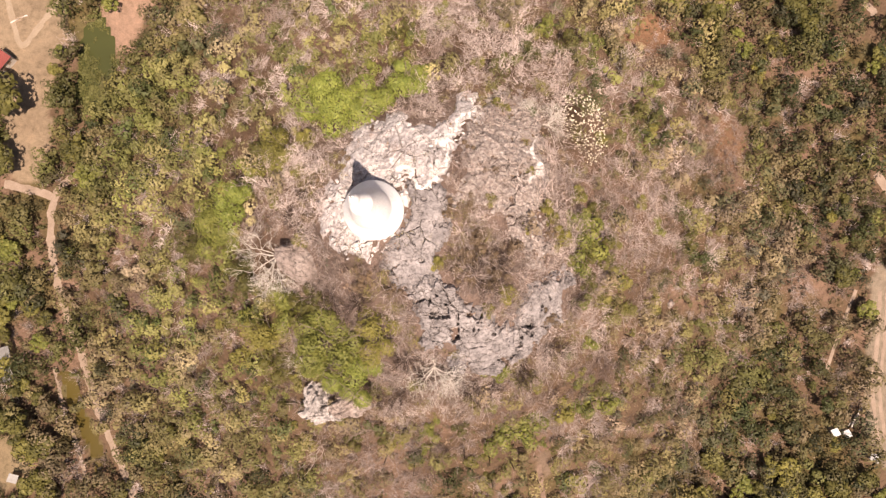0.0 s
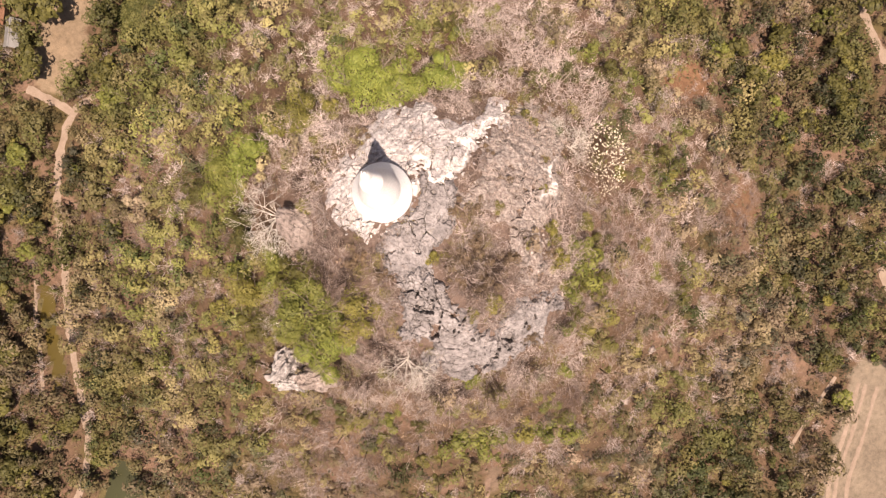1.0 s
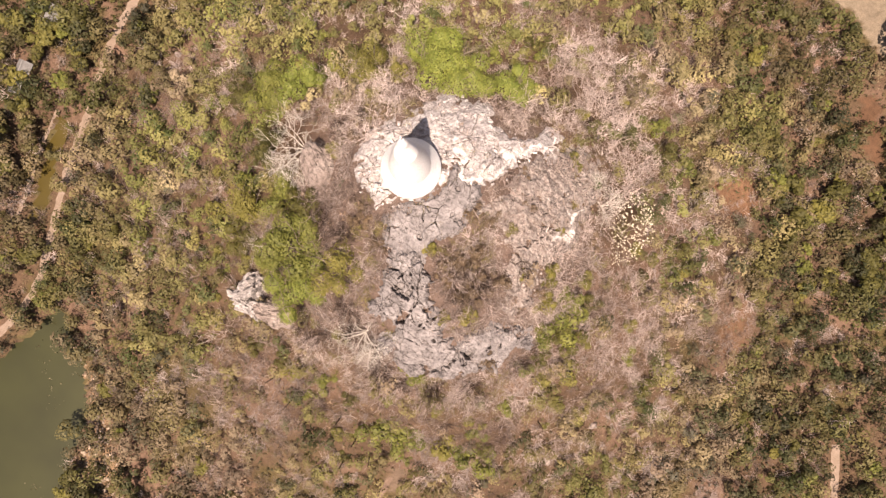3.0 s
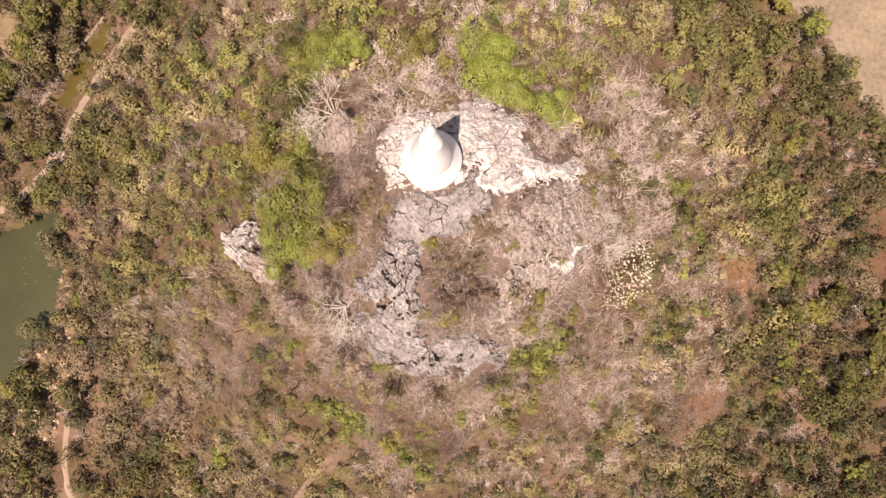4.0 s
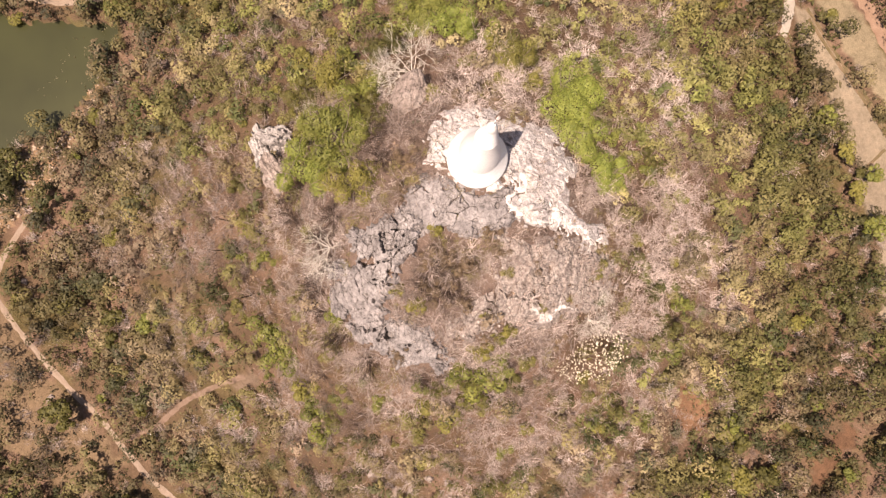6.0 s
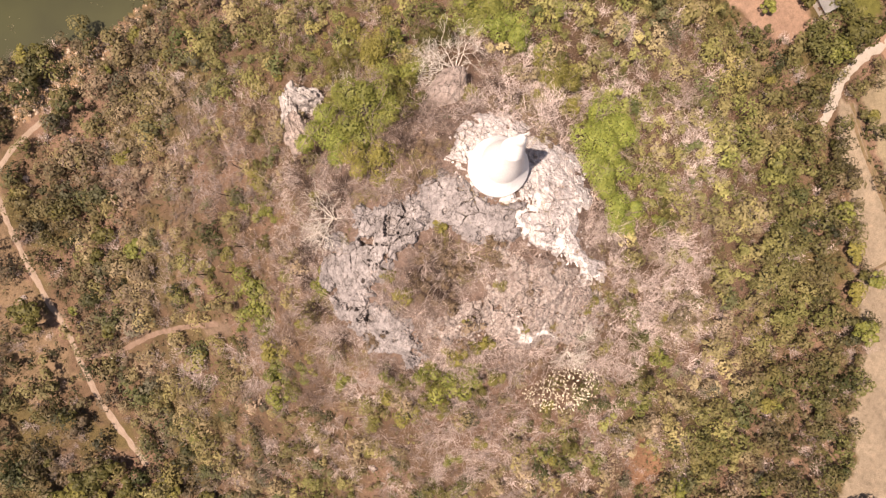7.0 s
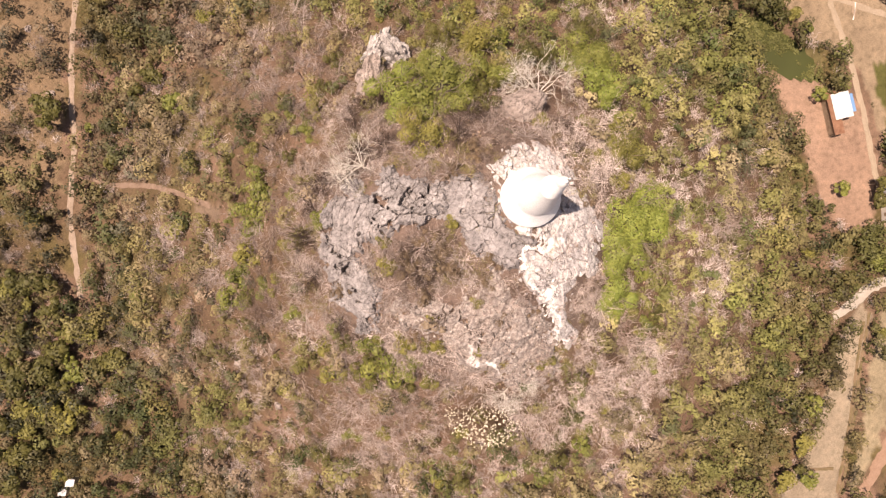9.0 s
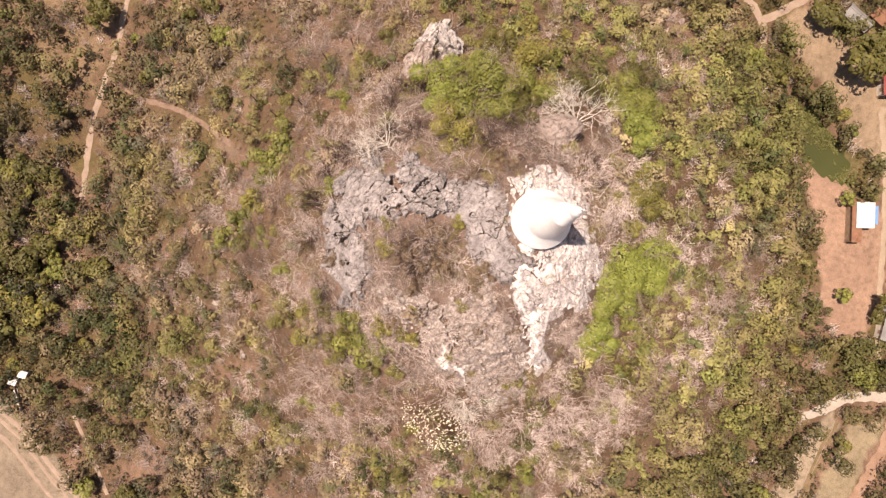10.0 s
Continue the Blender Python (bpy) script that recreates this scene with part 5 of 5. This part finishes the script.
# ---- the stupa ----
def lathe(profile, sides=64):
    """A turned solid from (radius, height) pairs."""
    bm = bmesh.new()
    rings = []
    for r, z in profile:
        rings.append([bm.verts.new((math.cos(6.283185 * k / sides) * r, math.sin(6.283185 * k / sides) * r, z)) for k in range(sides)])
    for a, b in zip(rings, rings[1:]):
        for k in range(sides):
            n = (k + 1) % sides
            bm.faces.new((a[k], a[n], b[n], b[k]))
    bm.faces.new(rings[-1])
    bm.faces.new(rings[0][::-1])
    for f in bm.faces:
        f.smooth = len(f.verts) == 4
    return bm


def sharp(ob, degrees=35):
    """Keeps crisp edges between the turned mouldings."""
    me = ob.data
    bm = bmesh.new()
    bm.from_mesh(me)
    for e in bm.edges:
        if len(e.link_faces) == 2 and e.calc_face_angle(0) > radians(degrees):
            e.smooth = False
    bm.to_mesh(me)
    bm.free()
    return ob


def make_stupa():
    stupa = tagged(empty("stupa", 0, 0, -0.1), "white limewashed Buddhist stupa with ringed tapering spire", "stupa")
    sharp(part("plinth", lathe([(3.3, -1.2), (3.3, 0.45), (3.26, 0.58), (3.16, 0.8)]), WHITEWASH, stupa))
    z = 0.8
    for r, top, h in ((3.16, 2.82, 0.8), (2.82, 2.52, 0.8), (2.52, 2.24, 0.8)):
        sharp(part("terrace", lathe([(r, z - 0.002), (top * 0.5 + r * 0.5 + 0.01, z + h * 0.5), (top, z + h)]), WHITEWASH, stupa), 60)
        z += h
    sharp(part("moulding", lathe([(2.235, 3.18), (2.26, 3.26), (2.25, 3.36), (2.18, 3.5)]), WHITEWASH, stupa), 60)
    sharp(part("bell", lathe([(2.22, 3.4), (2.19, 3.6), (2.13, 4.2), (2.06, 4.8), (1.98, 5.4), (1.89, 6.0), (1.8, 6.5), (1.7, 7.1), (1.59, 7.7), (1.48, 8.3), (1.38, 8.9), (1.28, 9.5), (1.2, 10.1), (1.12, 10.7), (1.04, 11.3)]), WHITEWASH, stupa))
    z, n = 11.25, 9
    for k in range(n):
        r = 1.08 - 0.066 * k
        h = 0.47
        sharp(part("ring", lathe([(r * 0.86, z - 0.05), (r * 0.9, z + 0.03), (r, z + h * 0.25), (r, z + h * 0.6), (r * 0.9, z + h * 0.9), (r * 0.85, z + h)], 40), WHITEWASH, stupa), 50)
        z += h - 0.02
    sharp(part("bud", lathe([(0.42, z - 0.05), (0.5, z + 0.15), (0.5, z + 0.5), (0.42, z + 0.9), (0.34, z + 1.3), (0.2, z + 1.6), (0.12, z + 1.8)], 32), WHITEWASH, stupa), 60)
    z += 1.75
    umbrella = part("umbrella", lathe([(0.24, z - 0.15), (0.26, z - 0.05), (0.18, z + 0.12), (0.08, z + 0.25)], 24), WHITEWASH, stupa)
    part("finial", lathe([(0.05, z), (0.05, 18.0), (0.08, 18.1), (0.02, 18.5)], 12), WHITEWASH, stupa)
    return umbrella


make_stupa()

# ---- houses and sheds ----
ROOF_GREY = plain("grey_metal_roof", (0.2, 0.195, 0.19), (0.28, 0.275, 0.27), 0.7, 0.5, 0.5, 0.2, 0.02, 0.3)
ROOF_WHITE = plain("white_metal_roof", (0.5, 0.505, 0.51), (0.6, 0.6, 0.61), 0.7, 0.45, 0.5, 0.1, 0.02)
ROOF_RUST = plain("rusty_metal_roof", (0.16, 0.075, 0.045), (0.26, 0.14, 0.09), 0.9, 0.8, 0.3, 0.3, 0.03)
ROOF_RED = plain("red_metal_roof", (0.2, 0.05, 0.045), (0.25, 0.07, 0.06), 0.7, 0.5, 0.4, 0.2, 0.02)
ROOF_BLUE = plain("blue_tarp", (0.1, 0.22, 0.42), (0.16, 0.3, 0.5), 0.8, 0.6, 0.4, 0.3, 0.04)
WALL_PALE = plain("pale_plaster", (0.5, 0.46, 0.42), (0.58, 0.54, 0.5), 0.9, 0.9, 0.2, 0.2, 0.02)
WOOD = plain("weathered_boards", (0.2, 0.14, 0.1), (0.3, 0.23, 0.17), 1.4, 0.9, 0.2, 0.4, 0.03)


def box(x0, y0, z0, x1, y1, z1):
    bm = bmesh.new()
    bmesh.ops.create_cube(bm, size=1.0)
    for v in bm.verts:
        v.co = Vector((x0 + (v.co.x + 0.5) * (x1 - x0), y0 + (v.co.y + 0.5) * (y1 - y0), z0 + (v.co.z + 0.5) * (z1 - z0)))
    bmesh.ops.bevel(bm, geom=list(bm.edges), offset=0.015, segments=1, affect="EDGES")
    return bm


def sheet(x0, x1, y0, y1, z0, z1, wave=0.16):
    """A corrugated roof sheet that falls from z0 at y0 to z1 at y1."""
    n = max(6, int((x1 - x0) / wave) * 2)
    v, f = [], []
    for layer in (0.0, -0.02):
        for k in range(n + 1):
            x = x0 + (x1 - x0) * k / n
            lift = 0.025 * (1 if k % 2 else -1) + layer
            v += [(x, y0, z0 + lift), (x, y1, z1 + lift)]
    m = 2 * (n + 1)
    for k in range(n):
        a = 2 * k
        f += [(a, a + 2, a + 3, a + 1), (m + a, m + a + 1, m + a + 3, m + a + 2)]
    f += [(0, 1, m + 1, m), (m - 2, 2 * m - 2, 2 * m - 1, m - 1)]
    bm = bmesh.new()
    bv = [bm.verts.new(p) for p in v]
    for q in f:
        bm.faces.new([bv[i] for i in q])
    return bm


def house(name, label, x, y, length, width, turn, roof, wall, eave=2.4, ridge=3.4, lean=False, category="house"):
    """Walls, a door, windows and a corrugated gable or lean-to roof."""
    h = tagged(empty(name, x, y, land_at(x, y) - 0.05, turn), label, category)
    L, W, t = length / 2 - 0.35, width / 2 - 0.3, 0.12
    part("wall", box(-L, -W, -0.3, L, -W + t, eave), wall, h)
    part("wall", box(-L, W - t, -0.3, L, W, eave), wall, h)
    part("wall", box(-L, -W + t, -0.3, -L + t, W - t, eave), wall, h)
    part("wall", box(L - t, -W + t, -0.3, L, W - t, eave), wall, h)
    door = part("door", box(-0.45, -W - 0.04, -0.1, 0.45, -W - 0.003, 1.95), WOOD, h)
    part("door_handle", box(0.3, -W - 0.09, 0.9, 0.36, -W - 0.045, 1.05), ROOF_GREY, door)
    if length > 4:
        for s in (-1, 1):
            part("window", box(s * L * 0.6 - 0.4, -W - 0.04, 0.9, s * L * 0.6 + 0.4, -W - 0.003, 1.8), WOOD, h)
    if lean:
        part("roof", sheet(-length / 2, length / 2, -width / 2, width / 2, ridge, eave + 0.08), roof, h)
    else:
        part("roof", sheet(-length / 2, length / 2, 0.0, -width / 2, ridge, eave), roof, h)
        part("roof", sheet(-length / 2, length / 2, 0.0, width / 2, ridge, eave), roof, h)
        part("ridge_cap", box(-length / 2, -0.14, ridge - 0.01, length / 2, 0.14, ridge + 0.06), roof, h)
    for sx in (-1, 1):
        for sy in (-1, 1):
            part("post", box(sx * (length / 2 - 0.15) - 0.06, sy * (width / 2 - 0.12) - 0.06, -0.3, sx * (length / 2 - 0.15) + 0.06, sy * (width / 2 - 0.12) + 0.06, eave - 0.04), WOOD, h)
    return h


house("house", "small house with bright white metal roof beside the red yard", -62.3, 52.3, 5.6, 4.0, 46, ROOF_WHITE, WALL_PALE, 2.6, 3.1)
house("shed", "long low shed with rusty corrugated roof", -60.2, 52.0, 9.4, 2.4, 46, ROOF_RUST, WOOD, 2.2, 2.5, True, "shed")
house("lean_to", "blue tarpaulin lean-to against the white-roofed house", -64.2, 54.0, 4.0, 1.4, 46, ROOF_BLUE, WOOD, 1.9, 2.2, True, "shed")
house("house", "farmhouse with pale grey metal roof beside trees", -50.8, 74.1, 7.6, 3.9, 33, ROOF_GREY, WALL_PALE)
house("shed", "grey lean-to shed beside the farmhouse", -53.2, 70.1, 3.2, 2.2, 33, ROOF_GREY, WOOD, 2.0, 2.4, True, "shed")
house("house", "small house with faded red metal roof", -86.0, 34.5, 6.2, 3.4, 50, ROOF_RED, WALL_PALE)
house("house", "weathered grey-roofed house in the village", -89.7, 19.7, 6.2, 3.2, 96, ROOF_GREY, WOOD)
house("house", "rust-streaked house under a big dark tree", -93.8, 23.4, 5.2, 3.2, 96, ROOF_RUST, WOOD)
house("house", "house with silvery corrugated roof among trees", -84.8, -27.8, 4.2, 3.2, -76, ROOF_GREY, WOOD)
house("shed", "small silvery-roofed annexe beside the house", -84.2, -31.6, 2.6, 2.2, -66, ROOF_GREY, WOOD, 2.0, 2.5, True, "shed")
house("shed", "grey corrugated shed among scrub trees", -86.6, -14.7, 4.6, 2.7, -79, ROOF_GREY, WALL_PALE, 2.3, 2.7, True, "shed")
house("hut", "tiny tin-roofed hut at the edge of a clearing", -83.2, -53.8, 2.1, 1.7, -15, ROOF_GREY, WOOD, 1.9, 2.3, True, "hut")
house("hut", "tiny field hut with a white sheet roof", 94.4, -44.8, 1.8, 1.4, 120, ROOF_WHITE, WALL_PALE, 1.9, 2.4, True, "hut")
house("hut", "tiny white-roofed field hut near stacked boards", 96.9, -45.1, 1.7, 1.4, 120, ROOF_WHITE, WALL_PALE, 1.9, 2.4, True, "hut")
house("hut", "pale-roofed field hut beside the bare field", 103.0, -50.4, 2.3, 1.6, -30, ROOF_WHITE, WALL_PALE, 1.9, 2.4, True, "hut")


def stack(label, x, y, turn, n, seed):
    """A loose stack of pale boards."""
    g = np.random.default_rng(seed)
    ob = tagged(empty("board_stack", x, y, land_at(x, y), turn), label, "boards")
    for k in range(n):
        dx, dy, a = g.uniform(-1.6, 1.6), g.uniform(-0.5, 0.5), g.uniform(-14, 14)
        b = part("board", box(-1.1, -0.14, 0, 1.1, 0.14, 0.05), WALL_PALE if k % 2 else WOOD, ob)
        b.matrix_basis = pose(dx, dy, 0.02 + 0.056 * k, 0, 0, a)


stack("long loose stack of white boards by the field", 100.0, -42.0, 60, 14, 1)
stack("scattered pale boards on the farmyard", -82.2, 44.8, 25, 5, 2)
stack("white boards lying under scrub trees", 77.0, -57.6, -40, 7, 3)
stack("small white boards beside the footpath", 38.4, -71.6, 70, 4, 4)
